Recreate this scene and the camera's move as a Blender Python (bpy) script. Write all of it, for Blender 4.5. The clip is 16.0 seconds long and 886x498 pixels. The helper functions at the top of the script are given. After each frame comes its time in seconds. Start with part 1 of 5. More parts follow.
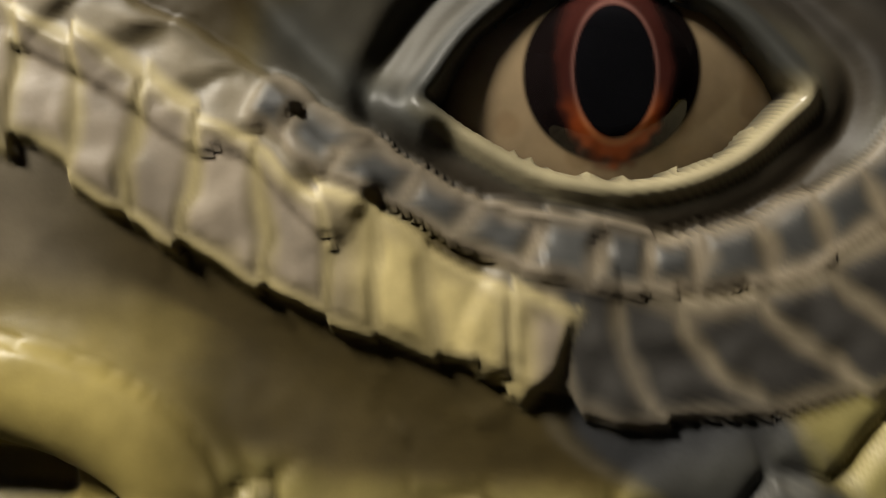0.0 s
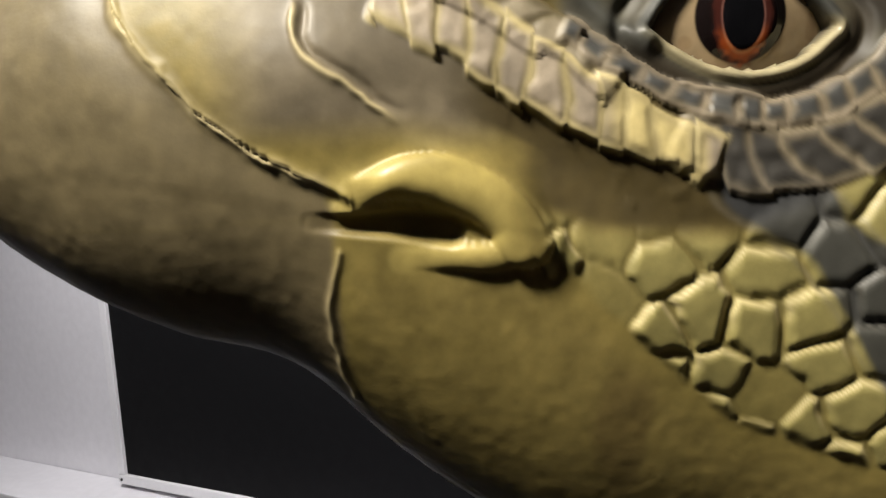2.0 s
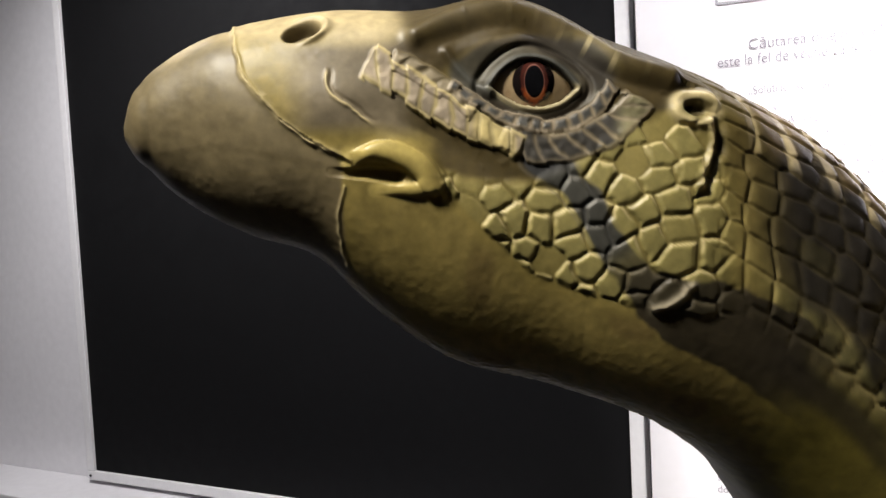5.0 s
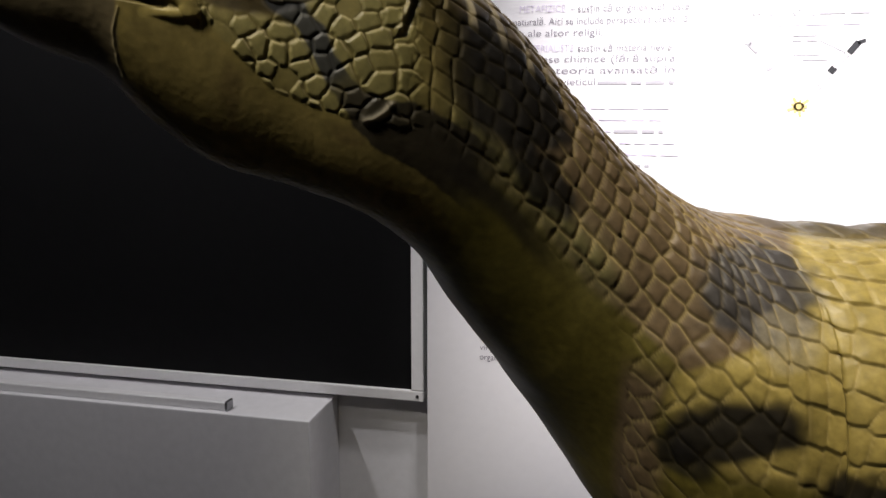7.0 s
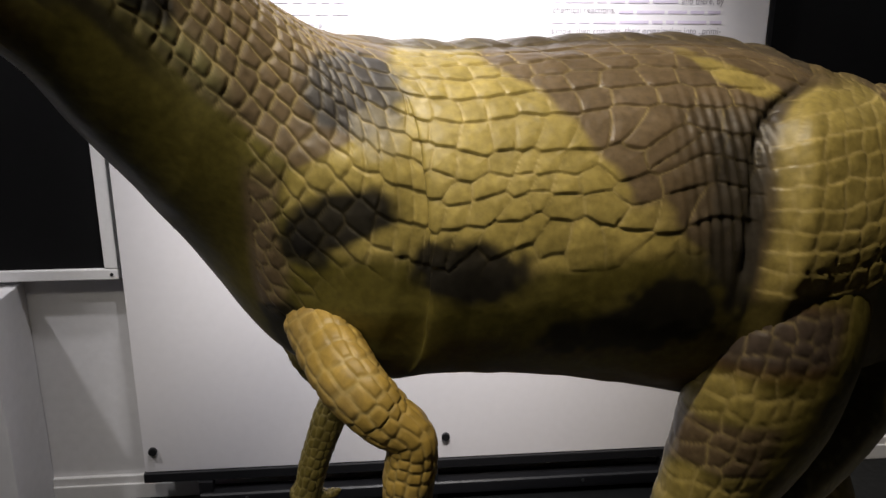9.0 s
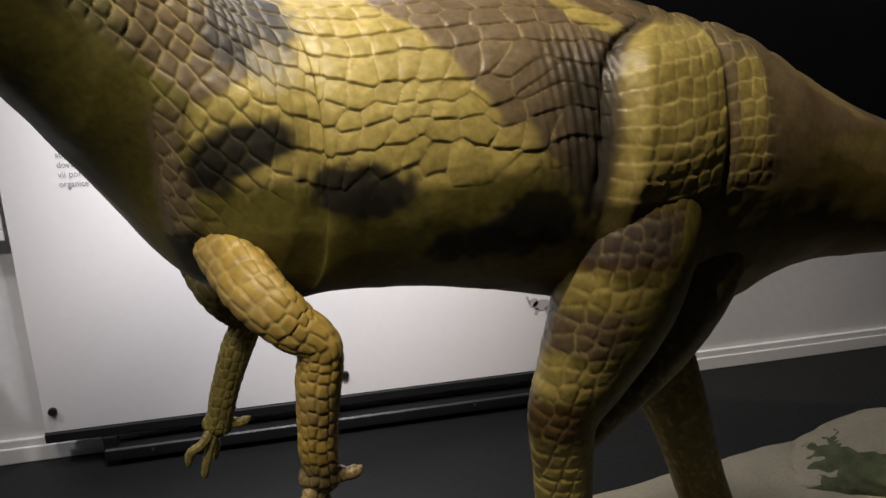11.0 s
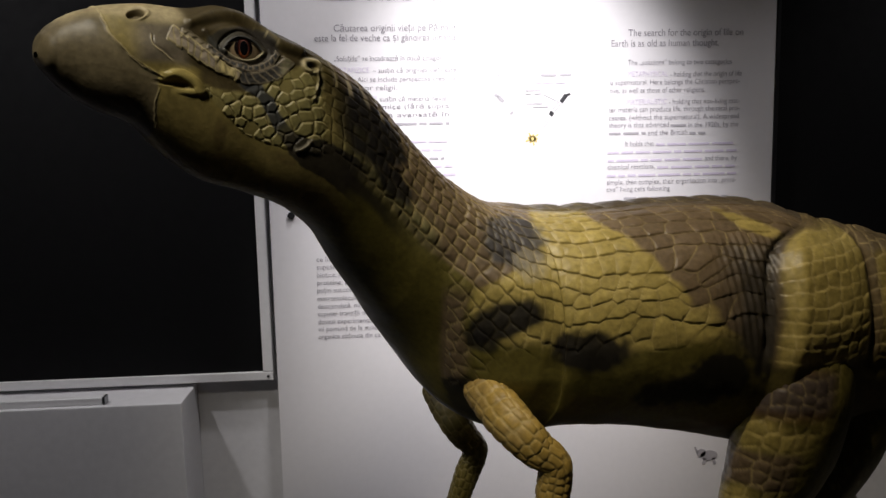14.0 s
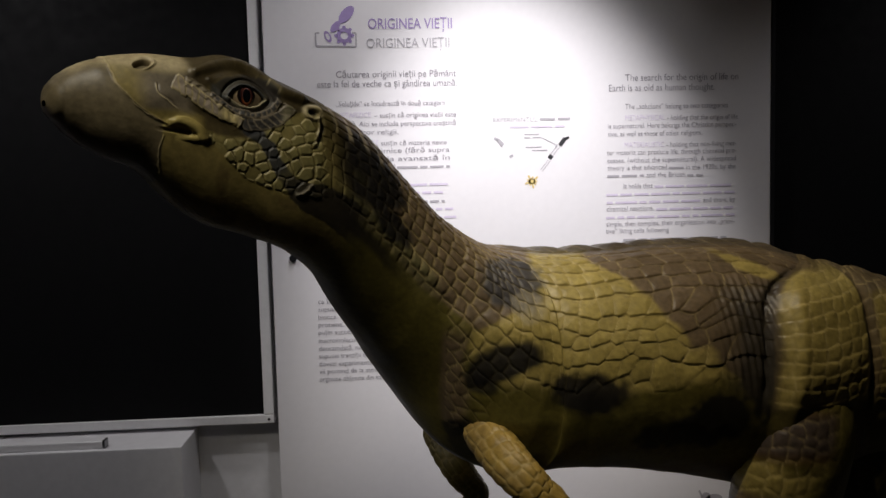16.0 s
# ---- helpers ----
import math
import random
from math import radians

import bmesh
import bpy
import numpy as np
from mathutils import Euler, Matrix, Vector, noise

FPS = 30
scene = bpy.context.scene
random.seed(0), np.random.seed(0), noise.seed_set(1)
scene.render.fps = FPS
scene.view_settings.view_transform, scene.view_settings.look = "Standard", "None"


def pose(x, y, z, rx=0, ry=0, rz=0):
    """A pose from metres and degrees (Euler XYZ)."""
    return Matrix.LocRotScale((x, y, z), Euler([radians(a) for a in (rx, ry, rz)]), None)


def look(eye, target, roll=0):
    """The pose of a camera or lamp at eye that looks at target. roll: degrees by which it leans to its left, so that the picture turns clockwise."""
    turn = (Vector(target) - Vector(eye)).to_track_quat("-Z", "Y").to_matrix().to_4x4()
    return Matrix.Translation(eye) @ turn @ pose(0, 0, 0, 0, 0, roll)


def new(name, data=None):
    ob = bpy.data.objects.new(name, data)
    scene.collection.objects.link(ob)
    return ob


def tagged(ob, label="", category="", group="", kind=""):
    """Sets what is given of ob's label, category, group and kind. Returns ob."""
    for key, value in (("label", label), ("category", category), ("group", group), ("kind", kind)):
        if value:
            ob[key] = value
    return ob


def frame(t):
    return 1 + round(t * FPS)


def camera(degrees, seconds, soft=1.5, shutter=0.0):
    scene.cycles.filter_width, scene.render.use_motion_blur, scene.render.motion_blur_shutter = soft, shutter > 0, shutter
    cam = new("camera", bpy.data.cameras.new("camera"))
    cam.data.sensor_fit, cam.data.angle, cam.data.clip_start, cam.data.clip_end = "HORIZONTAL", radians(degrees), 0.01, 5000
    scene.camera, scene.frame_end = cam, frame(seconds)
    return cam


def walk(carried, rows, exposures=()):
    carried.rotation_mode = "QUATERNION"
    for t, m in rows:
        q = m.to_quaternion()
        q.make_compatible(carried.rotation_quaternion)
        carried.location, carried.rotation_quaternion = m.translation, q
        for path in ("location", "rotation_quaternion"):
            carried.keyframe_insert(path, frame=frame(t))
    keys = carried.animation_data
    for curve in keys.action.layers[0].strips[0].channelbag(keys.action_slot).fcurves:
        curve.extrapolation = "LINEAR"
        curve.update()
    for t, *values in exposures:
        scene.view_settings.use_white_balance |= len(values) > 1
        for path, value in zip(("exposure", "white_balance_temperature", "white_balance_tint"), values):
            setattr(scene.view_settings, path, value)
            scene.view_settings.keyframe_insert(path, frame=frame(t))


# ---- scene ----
cam = camera(59.6, 16.0, soft=1.5)
PATH = [
    (0, (-0.032, 0.247, 1.64), (-1.067, 1.952, 1.494), -3.8),
    (0.5, (-0.024, 0.217, 1.636), (-1.055, 1.923, 1.464), -3.7),
    (1, (-0.034, 0.184, 1.63), (-1.069, 1.886, 1.458), -3.7),
    (1.5, (-0.039, 0.143, 1.627), (-1.037, 1.863, 1.421), -3.6),
    (2, (-0.04, 0.091, 1.614), (-1.004, 1.832, 1.407), -4.1),
    (2.5, (-0.028, 0.026, 1.613), (-0.956, 1.786, 1.405), -4.1),
    (3, (-0.019, -0.029, 1.616), (-0.922, 1.746, 1.436), -4.1),
    (5.5, (0.149, -0.221, 1.56), (-0.652, 1.608, 1.444), -2.1),
    (6, (0.189, -0.267, 1.551), (-0.481, 1.603, 1.319), -1.2),
    (6.5, (0.214, -0.309, 1.522), (-0.33, 1.594, 1.231), -0.5),
    (7, (0.255, -0.35, 1.489), (-0.177, 1.573, 1.148), 0.1),
    (7.5, (0.301, -0.372, 1.446), (-0.01, 1.562, 1.04), 1.0),
    (8, (0.342, -0.413, 1.418), (0.201, 1.523, 0.934), 0.9),
    (8.5, (0.39, -0.427, 1.386), (0.409, 1.502, 0.857), 0.7),
    (9, (0.433, -0.435, 1.376), (0.622, 1.475, 0.814), 0.2),
    (9.5, (0.497, -0.452, 1.367), (0.848, 1.426, 0.777), -0.2),
    (9.7, (0.524, -0.461, 1.36), (0.91, 1.406, 0.755), -0.4),
    (11.8, (0.296, -0.703, 1.348), (0.779, 1.128, 0.704), -0.0),
    (12, (0.278, -0.74, 1.355), (0.754, 1.098, 0.727), -0.3),
    (12.5, (0.233, -0.825, 1.403), (0.609, 1.053, 0.826), -0.6),
    (13, (0.193, -0.935, 1.439), (0.462, 0.987, 0.959), -0.6),
    (13.5, (0.174, -0.99, 1.46), (0.371, 0.968, 1.101), -0.8),
    (14, (0.155, -0.995, 1.48), (0.302, 0.983, 1.225), -1.2),
    (14.5, (0.141, -0.996, 1.487), (0.284, 0.988, 1.286), -1.2),
    (15, (0.155, -1.003, 1.487), (0.292, 0.985, 1.318), -1.3),
    (15.5, (0.155, -1.01, 1.487), (0.297, 0.979, 1.335), -1.3),
    (16, (0.163, -1.011, 1.484), (0.304, 0.978, 1.335), -1.4),
]
EXPOSURE = [(0.0, 0.05), (1.0, 0.05), (1.5, 0.3), (2.0, 0.75), (2.5, 1.0), (3.0, 1.0), (5.5, 0.3), (6.5, -0.25), (7.5, -1.05), (8.5, -0.72), (9.5, -0.38), (12.0, -0.2), (13.0, -0.55), (14.0, -1.1), (15.0, -1.5), (16.0, -1.58)]
walk(cam, [(t, look(eye, target, roll)) for t, eye, target, roll in PATH], EXPOSURE)

# ---------------- world and lamps ----------------
world = bpy.data.worlds.new("dark_hall")
scene.world = world
world.use_nodes = True
world.node_tree.nodes["Background"].inputs[0].default_value = (0.75, 0.8, 1.0, 1)
world.node_tree.nodes["Background"].inputs[1].default_value = 0.012


def spot(name, eye, target, watts, degrees, blend, radius, colour):
    data = bpy.data.lights.new(name, "SPOT")
    data.energy, data.spot_size, data.spot_blend = watts, radians(degrees), blend
    data.shadow_soft_size, data.color = radius, colour
    ob = new(name, data)
    ob.matrix_world = look(eye, target)
    return ob


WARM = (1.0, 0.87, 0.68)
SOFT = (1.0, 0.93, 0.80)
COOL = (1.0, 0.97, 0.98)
# the wall, cabinet and side lamps are added wide fill for the white walls
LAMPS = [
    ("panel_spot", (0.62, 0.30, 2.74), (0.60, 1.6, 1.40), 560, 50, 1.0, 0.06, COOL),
    ("wall_fill", (0.30, 1.0, 2.80), (0.35, 1.62, 0.5), 96, 110, 1.0, 0.08, COOL),
    ("cabinet_fill", (-1.30, 0.70, 2.72), (-1.35, 1.6, 1.1), 112, 140, 1.0, 0.06, COOL),
    ("side_fill", (2.35, 0.90, 2.80), (2.3, 1.68, 0.4), 62, 100, 1.0, 0.08, COOL),
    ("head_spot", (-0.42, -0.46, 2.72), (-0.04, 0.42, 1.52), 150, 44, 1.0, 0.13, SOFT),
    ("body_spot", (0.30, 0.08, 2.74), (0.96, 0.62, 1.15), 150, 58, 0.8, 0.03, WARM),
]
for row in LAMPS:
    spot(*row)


# ---------------- materials ----------------
def material(name, colour=(0.8, 0.8, 0.8), rough=0.5, metal=0.0, var=0.06, scale=6.0, bump=0.0, bscale=200.0, rvar=0.08):
    m = bpy.data.materials.new(name)
    m.use_nodes = True
    nt = m.node_tree
    b = nt.nodes["Principled BSDF"]
    b.inputs["Metallic"].default_value = metal
    tc = nt.nodes.new("ShaderNodeTexCoord")
    n1 = nt.nodes.new("ShaderNodeTexNoise")
    n1.inputs["Scale"].default_value, n1.inputs["Detail"].default_value = scale, 6
    n2 = nt.nodes.new("ShaderNodeTexNoise")
    n2.inputs["Scale"].default_value, n2.inputs["Detail"].default_value = scale * 14, 4
    for n in (n1, n2):
        nt.links.new(tc.outputs["Object"], n.inputs["Vector"])
    add = nt.nodes.new("ShaderNodeMath")
    add.operation = "ADD"
    nt.links.new(n1.outputs["Fac"], add.inputs[0])
    nt.links.new(n2.outputs["Fac"], add.inputs[1])
    ramp = nt.nodes.new("ShaderNodeMapRange")
    ramp.inputs["From Min"].default_value, ramp.inputs["From Max"].default_value = 0.7, 1.3
    ramp.inputs["To Min"].default_value, ramp.inputs["To Max"].default_value = 1 - var, 1 + var
    nt.links.new(add.outputs[0], ramp.inputs["Value"])
    mul = nt.nodes.new("ShaderNodeVectorMath")
    mul.operation = "SCALE"
    mul.inputs[0].default_value = colour
    nt.links.new(ramp.outputs["Result"], mul.inputs["Scale"])
    nt.links.new(mul.outputs["Vector"], b.inputs["Base Color"])
    rr = nt.nodes.new("ShaderNodeMapRange")
    rr.inputs["From Min"].default_value, rr.inputs["From Max"].default_value = 0.3, 0.7
    rr.inputs["To Min"].default_value, rr.inputs["To Max"].default_value = max(0.02, rough - rvar), min(1, rough + rvar)
    nt.links.new(n2.outputs["Fac"], rr.inputs["Value"])
    nt.links.new(rr.outputs["Result"], b.inputs["Roughness"])
    if bump:
        n3 = nt.nodes.new("ShaderNodeTexNoise")
        n3.inputs["Scale"].default_value, n3.inputs["Detail"].default_value = bscale, 3
        nt.links.new(tc.outputs["Object"], n3.inputs["Vector"])
        bp = nt.nodes.new("ShaderNodeBump")
        bp.inputs["Strength"].default_value, bp.inputs["Distance"].default_value = bump, 0.002
        nt.links.new(n3.outputs["Fac"], bp.inputs["Height"])
        nt.links.new(bp.outputs["Normal"], b.inputs["Normal"])
    return m


WHITE_WALL = material("white_wall_paint", (0.74, 0.73, 0.75), 0.6, var=0.05, scale=2.5, bump=0.12, bscale=320)
BOARD_WHITE = material("printed_board", (0.80, 0.78, 0.81), 0.42, var=0.02, scale=3, rvar=0.05)
FRAME_WHITE = material("white_frame_lacquer", (0.78, 0.77, 0.78), 0.38, var=0.04, scale=5)
BLACK_GLASS = material("black_board", (0.0045, 0.0045, 0.005), 0.75, var=0.1, scale=2)
BLACK_GLASS.node_tree.nodes["Principled BSDF"].inputs["Specular IOR Level"].default_value = 0.15
BLACK_METAL = material("black_metal", (0.012, 0.012, 0.014), 0.4, var=0.2, scale=8)
DARK_FLOOR = material("dark_grey_floor", (0.009, 0.010, 0.0105), 0.55, var=0.18, scale=4, bump=0.15, bscale=260)
DARK_FLOOR.node_tree.nodes["Principled BSDF"].inputs["Specular IOR Level"].default_value = 0.3
DARK_WALL = material("dark_wall_paint", (0.03, 0.03, 0.032), 0.7, var=0.1, scale=3)
GREY_WALL = material("grey_wall_paint", (0.30, 0.30, 0.31), 0.7, var=0.08, scale=3)
SAND = material("sand_plaster", (0.29, 0.26, 0.19), 0.85, var=0.16, scale=7, bump=0.5, bscale=90)
MOSS = material("green_moss", (0.07, 0.08, 0.035), 0.9, var=0.45, scale=30, bump=0.8, bscale=180)
STEEL = material("dull_steel", (0.30, 0.30, 0.31), 0.35, metal=1.0, var=0.1, scale=40)
INK_DARK = material("dark_print", (0.24, 0.22, 0.26), 0.5, var=0.1, scale=40)
INK_GREY = material("grey_print", (0.42, 0.40, 0.44), 0.5, var=0.1, scale=40)
INK_LILAC = material("lilac_print", (0.36, 0.27, 0.54), 0.5, var=0.08, scale=40)
INK_PALE = material("pale_lilac_print", (0.66, 0.59, 0.74), 0.5, var=0.08, scale=40)
INK_GOLD = material("gold_print", (0.75, 0.58, 0.22), 0.5, var=0.1, scale=40)
INK_BLACK = material("black_print", (0.03, 0.03, 0.035), 0.5, var=0.1, scale=40)


# ---------------- helpers ----------------
def mesh_of(bm, name, mat):
    me = bpy.data.meshes.new(name)
    bm.to_mesh(me)
    bm.free()
    for m in mat if isinstance(mat, (list, tuple)) else [mat]:
        me.materials.append(m)
    return me


def part(name, bm, mat, parent=None, label=""):
    ob = new(name, mesh_of(bm, name, mat))
    if parent is not None:
        ob.parent = parent
    if label:
        tagged(ob, label)
    return ob


def empty(name, at, label, category, group="", kind=""):
    ob = new(name)
    ob.location = at
    ob.empty_display_size = 0.05
    return tagged(ob, label, category, group, kind)


def box(lo, hi, bevel=0.0, seg=2):
    bm = bmesh.new()
    bmesh.ops.create_cube(bm, size=1.0)
    c = [(a + b) / 2 for a, b in zip(lo, hi)]
    d = [b - a for a, b in zip(lo, hi)]
    bmesh.ops.scale(bm, vec=d, verts=bm.verts)
    bmesh.ops.translate(bm, vec=c, verts=bm.verts)
    if bevel:
        bmesh.ops.bevel(bm, geom=bm.edges[:], offset=bevel, segments=seg, affect="EDGES", profile=0.6)
    return bm


def cylinder(a, b, r, seg=20, r2=None, bevel=0.0):
    bm = bmesh.new()
    a, b = Vector(a), Vector(b)
    bmesh.ops.create_cone(bm, cap_ends=True, segments=seg, radius1=r, radius2=r if r2 is None else r2, depth=(b - a).length)
    m = Matrix.Translation((a + b) / 2) @ (b - a).to_track_quat("Z", "Y").to_matrix().to_4x4()
    bmesh.ops.transform(bm, matrix=m, verts=bm.verts)
    if bevel:
        bmesh.ops.bevel(bm, geom=[e for e in bm.edges if e.calc_face_angle(0) > 0.8], offset=bevel, segments=2, affect="EDGES")
    return bm


def lathe(rows, seg=24):
    """A solid of revolution about z from (radius, height) rows."""
    bm = bmesh.new()
    rings = []
    for r, z in rows:
        rings.append([bm.verts.new((r * math.cos(2 * math.pi * i / seg), r * math.sin(2 * math.pi * i / seg), z)) for i in range(seg)])
    for p, q in zip(rings, rings[1:]):
        for i in range(seg):
            bm.faces.new((p[i], p[(i + 1) % seg], q[(i + 1) % seg], q[i]))
    bm.faces.new(rings[-1])
    bm.faces.new(rings[0][::-1])
    return bm


# ---------------- the hall ----------------
WALL_L, WALL_R, PANEL_Y = 1.685, 1.688, 1.60
X0, X1, Y0, HIGH = -3.2, 4.6, -3.0, 3.0
tagged(part("floor", box((X0, Y0, -0.1), (X1, 2.1, 0.0)), DARK_FLOOR), "dark grey smooth hall floor", "floor", kind="structure")
# ceiling and south wall are unseen, added in grey to bounce some lamp light
tagged(part("ceiling", box((X0, Y0, HIGH), (X1, 2.1, HIGH + 0.1)), GREY_WALL), "unseen grey ceiling that closes the hall and bounces light", "ceiling", kind="structure")
tagged(part("wall_north", box((X0, WALL_L, 0), (0.7, 2.1, HIGH)), WHITE_WALL), "white painted wall behind the panel", "wall", kind="structure")
tagged(part("wall_northeast", box((0.7, WALL_R, 0), (X1, 2.1, HIGH)), WHITE_WALL), "white painted wall beside the panel", "wall", kind="structure")
tagged(part("wall_south", box((X0, Y0 - 0.1, 0), (X1, Y0, HIGH)), GREY_WALL), "unseen grey wall that closes the hall and bounces light", "wall", kind="structure")
tagged(part("wall_west", box((X0 - 0.1, Y0, 0), (X0, 2.1, HIGH)), WHITE_WALL), "white painted side wall", "wall", kind="structure")
tagged(part("wall_east", box((X1, Y0, 0), (X1 + 0.1, 2.1, HIGH)), DARK_WALL), "dark painted side wall", "wall", kind="structure")


def baseboard(name, x0, x1, y):
    """A white plinth board with a rounded top lip."""
    bm = box((x0, y - 0.014, 0.0), (x1, y, 0.075), 0.003)
    other = box((x0, y - 0.02, 0.0), (x1, y - 0.011, 0.05), 0.003)
    me = bpy.data.meshes.new("tmp")
    other.to_mesh(me)
    other.free()
    bm.from_mesh(me)
    return tagged(part(name, bm, FRAME_WHITE), "white stepped skirting board along the wall", "baseboard", kind="structure")


baseboard("baseboard_1", -0.52, 0.7, WALL_L)
baseboard("baseboard_2", 0.7, X1, WALL_R)

# unseen spotlight housings, assumed one above every lamp, the added fill included
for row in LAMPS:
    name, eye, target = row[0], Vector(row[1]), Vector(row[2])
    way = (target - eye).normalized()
    lamp = empty("assumed_spotlight", (eye.x, eye.y, HIGH), "assumed black track spotlight on the unseen ceiling, one for each lamp", "spotlight", "track spotlights")
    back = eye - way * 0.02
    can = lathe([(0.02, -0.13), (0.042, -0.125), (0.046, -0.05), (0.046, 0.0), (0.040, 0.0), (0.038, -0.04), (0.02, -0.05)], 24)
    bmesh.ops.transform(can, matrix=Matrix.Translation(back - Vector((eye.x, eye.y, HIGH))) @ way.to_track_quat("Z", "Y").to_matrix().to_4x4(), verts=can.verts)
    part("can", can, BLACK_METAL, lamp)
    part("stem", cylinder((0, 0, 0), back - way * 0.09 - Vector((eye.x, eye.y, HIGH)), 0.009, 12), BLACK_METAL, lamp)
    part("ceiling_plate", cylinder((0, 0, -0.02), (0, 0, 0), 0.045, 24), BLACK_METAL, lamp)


def black_board(x0, x1, z0, z1, y, rim_l, rim_r, rim_b):
    """A black screen in a white bevelled frame, standing proud of the wall."""
    b = empty("wall_screen", ((x0 + x1) / 2, y, z0), "large black screen in a white frame on the wall", "screen", "wall screens")
    o = Vector(b.location)

    def rel(lo, hi, bev=0.003):
        bm = box(lo, hi, bev)
        bmesh.ops.translate(bm, vec=-o, verts=bm.verts)
        return bm
    part("panel", rel((x0, y + 0.012, z0), (x1, y + 0.028, z1), 0), BLACK_GLASS, b, "matt black screen surface")
    part("frame_bottom", rel((x0 - rim_l, y, z0 - rim_b), (x1 + rim_r, y + 0.055, z0)), FRAME_WHITE, b)
    part("frame_top", rel((x0 - rim_l, y, z1), (x1 + rim_r, y + 0.055, z1 + 0.03)), FRAME_WHITE, b)
    part("frame_side", rel((x0 - rim_l, y, z0 + 0.001), (x0, y + 0.055, z1 - 0.001)), FRAME_WHITE, b)
    part("frame_side", rel((x1, y, z0 + 0.001), (x1 + rim_r, y + 0.055, z1 - 0.001)), FRAME_WHITE, b)
    for sx in (x0 - rim_l / 2, x1 + rim_r / 2):
        bm = cylinder((sx, y + 0.001, z0 - rim_b / 2), (sx, y - 0.003, z0 - rim_b / 2), 0.0045, 12)
        bmesh.ops.translate(bm, vec=-o, verts=bm.verts)
        part("screw", bm, BLACK_METAL, b, "dark screw head")
    return b


black_board(-2.080, -0.279, 0.735, 2.55, 1.628, 0.03, 0.035, 0.03)
black_board(1.514, 3.6, 0.735, 2.55, WALL_R - 0.057, 0.03, 0.03, 0.03)

# the white cabinet under the screen, with its rail
cab = empty("white_cabinet", (-1.6, 1.55, 0), "white low cabinet standing under the screen", "cabinet")


def under(bm, ob):
    bmesh.ops.translate(bm, vec=-Vector(ob.location), verts=bm.verts)
    return bm


part("body", under(box((-2.9, 1.462, 0.0), (-0.515, 1.683, 0.690), 0.004), cab), WHITE_WALL, cab)
for i in range(3):
    x = -0.64 - i * 0.62
    part("recess_frame", under(box((x - 0.5, 1.452, 0.08), (x, 1.4615, 0.285), 0.004), cab), FRAME_WHITE, cab)
    part("vent_plate", under(box((x - 0.47, 1.449, 0.11), (x - 0.03, 1.4515, 0.255), 0.001), cab), material("grey_plate", (0.45, 0.45, 0.45), 0.5), cab, "grey recessed plate")
rail = empty("white_rail", (-1.3, 1.49, 0.69), "white rail lying on top of the cabinet", "rail")
part("strip", under(box((-1.62, 1.478, 0.690), (-0.765, 1.508, 0.716), 0.006, 3), rail), FRAME_WHITE, rail)
part("end_cap", under(box((-0.765, 1.476, 0.690), (-0.757, 1.510, 0.718), 0.003, 2), rail), STEEL, rail)

# ---------------- the information panel ----------------
PL, PR, PB, PT = -0.226, 1.495, 0.127, 2.34
panel = empty("information_panel", (0.6, PANEL_Y, 0), "large white printed information panel on a black stand", "panel")
part("board", under(box((PL, PANEL_Y, PB), (PR, PANEL_Y + 0.018, PT), 0.0015), panel), BOARD_WHITE, panel, "white printed board")
part("bottom_rail", under(box((PL - 0.004, PANEL_Y - 0.010, PB - 0.030), (PR + 0.004, PANEL_Y + 0.03, PB - 0.001), 0.003), panel), BLACK_METAL, panel, "black metal edge rail")
part("floor_rail", under(box((PL + 0.15, PANEL_Y - 0.03, 0.018), (PR - 0.12, PANEL_Y + 0.03, 0.062), 0.012, 3), panel), BLACK_METAL, panel, "black metal foot rail")
part("side_rail", under(box((PR + 0.0005, PANEL_Y - 0.004, PB), (PR + 0.014, PANEL_Y + 0.03, PT), 0.002), panel), BLACK_METAL, panel)
for x in (PL + 0.17, 0.6, PR - 0.17):
    part("foot", under(box((x - 0.02, PANEL_Y - 0.02, 0.0), (x + 0.02, PANEL_Y + 0.02, PB - 0.03), 0.003), panel), BLACK_METAL, panel)
for x, z in ((-0.198, 0.196), (0.644, 0.200), (1.44, 0.200), (-0.155, 1.273), (-0.20, 2.28), (1.44, 2.28)):
    part("bolt", under(cylinder((x, PANEL_Y + 0.001, z), (x, PANEL_Y - 0.012, z), 0.012, 18, bevel=0.002), panel), BLACK_METAL, panel, "round dark fixing bolt")
for x in (0.06, 1.06):
    part("glint_screw", under(cylinder((x, PANEL_Y - 0.029, 0.045), (x, PANEL_Y - 0.033, 0.045), 0.005, 12), panel), STEEL, panel)

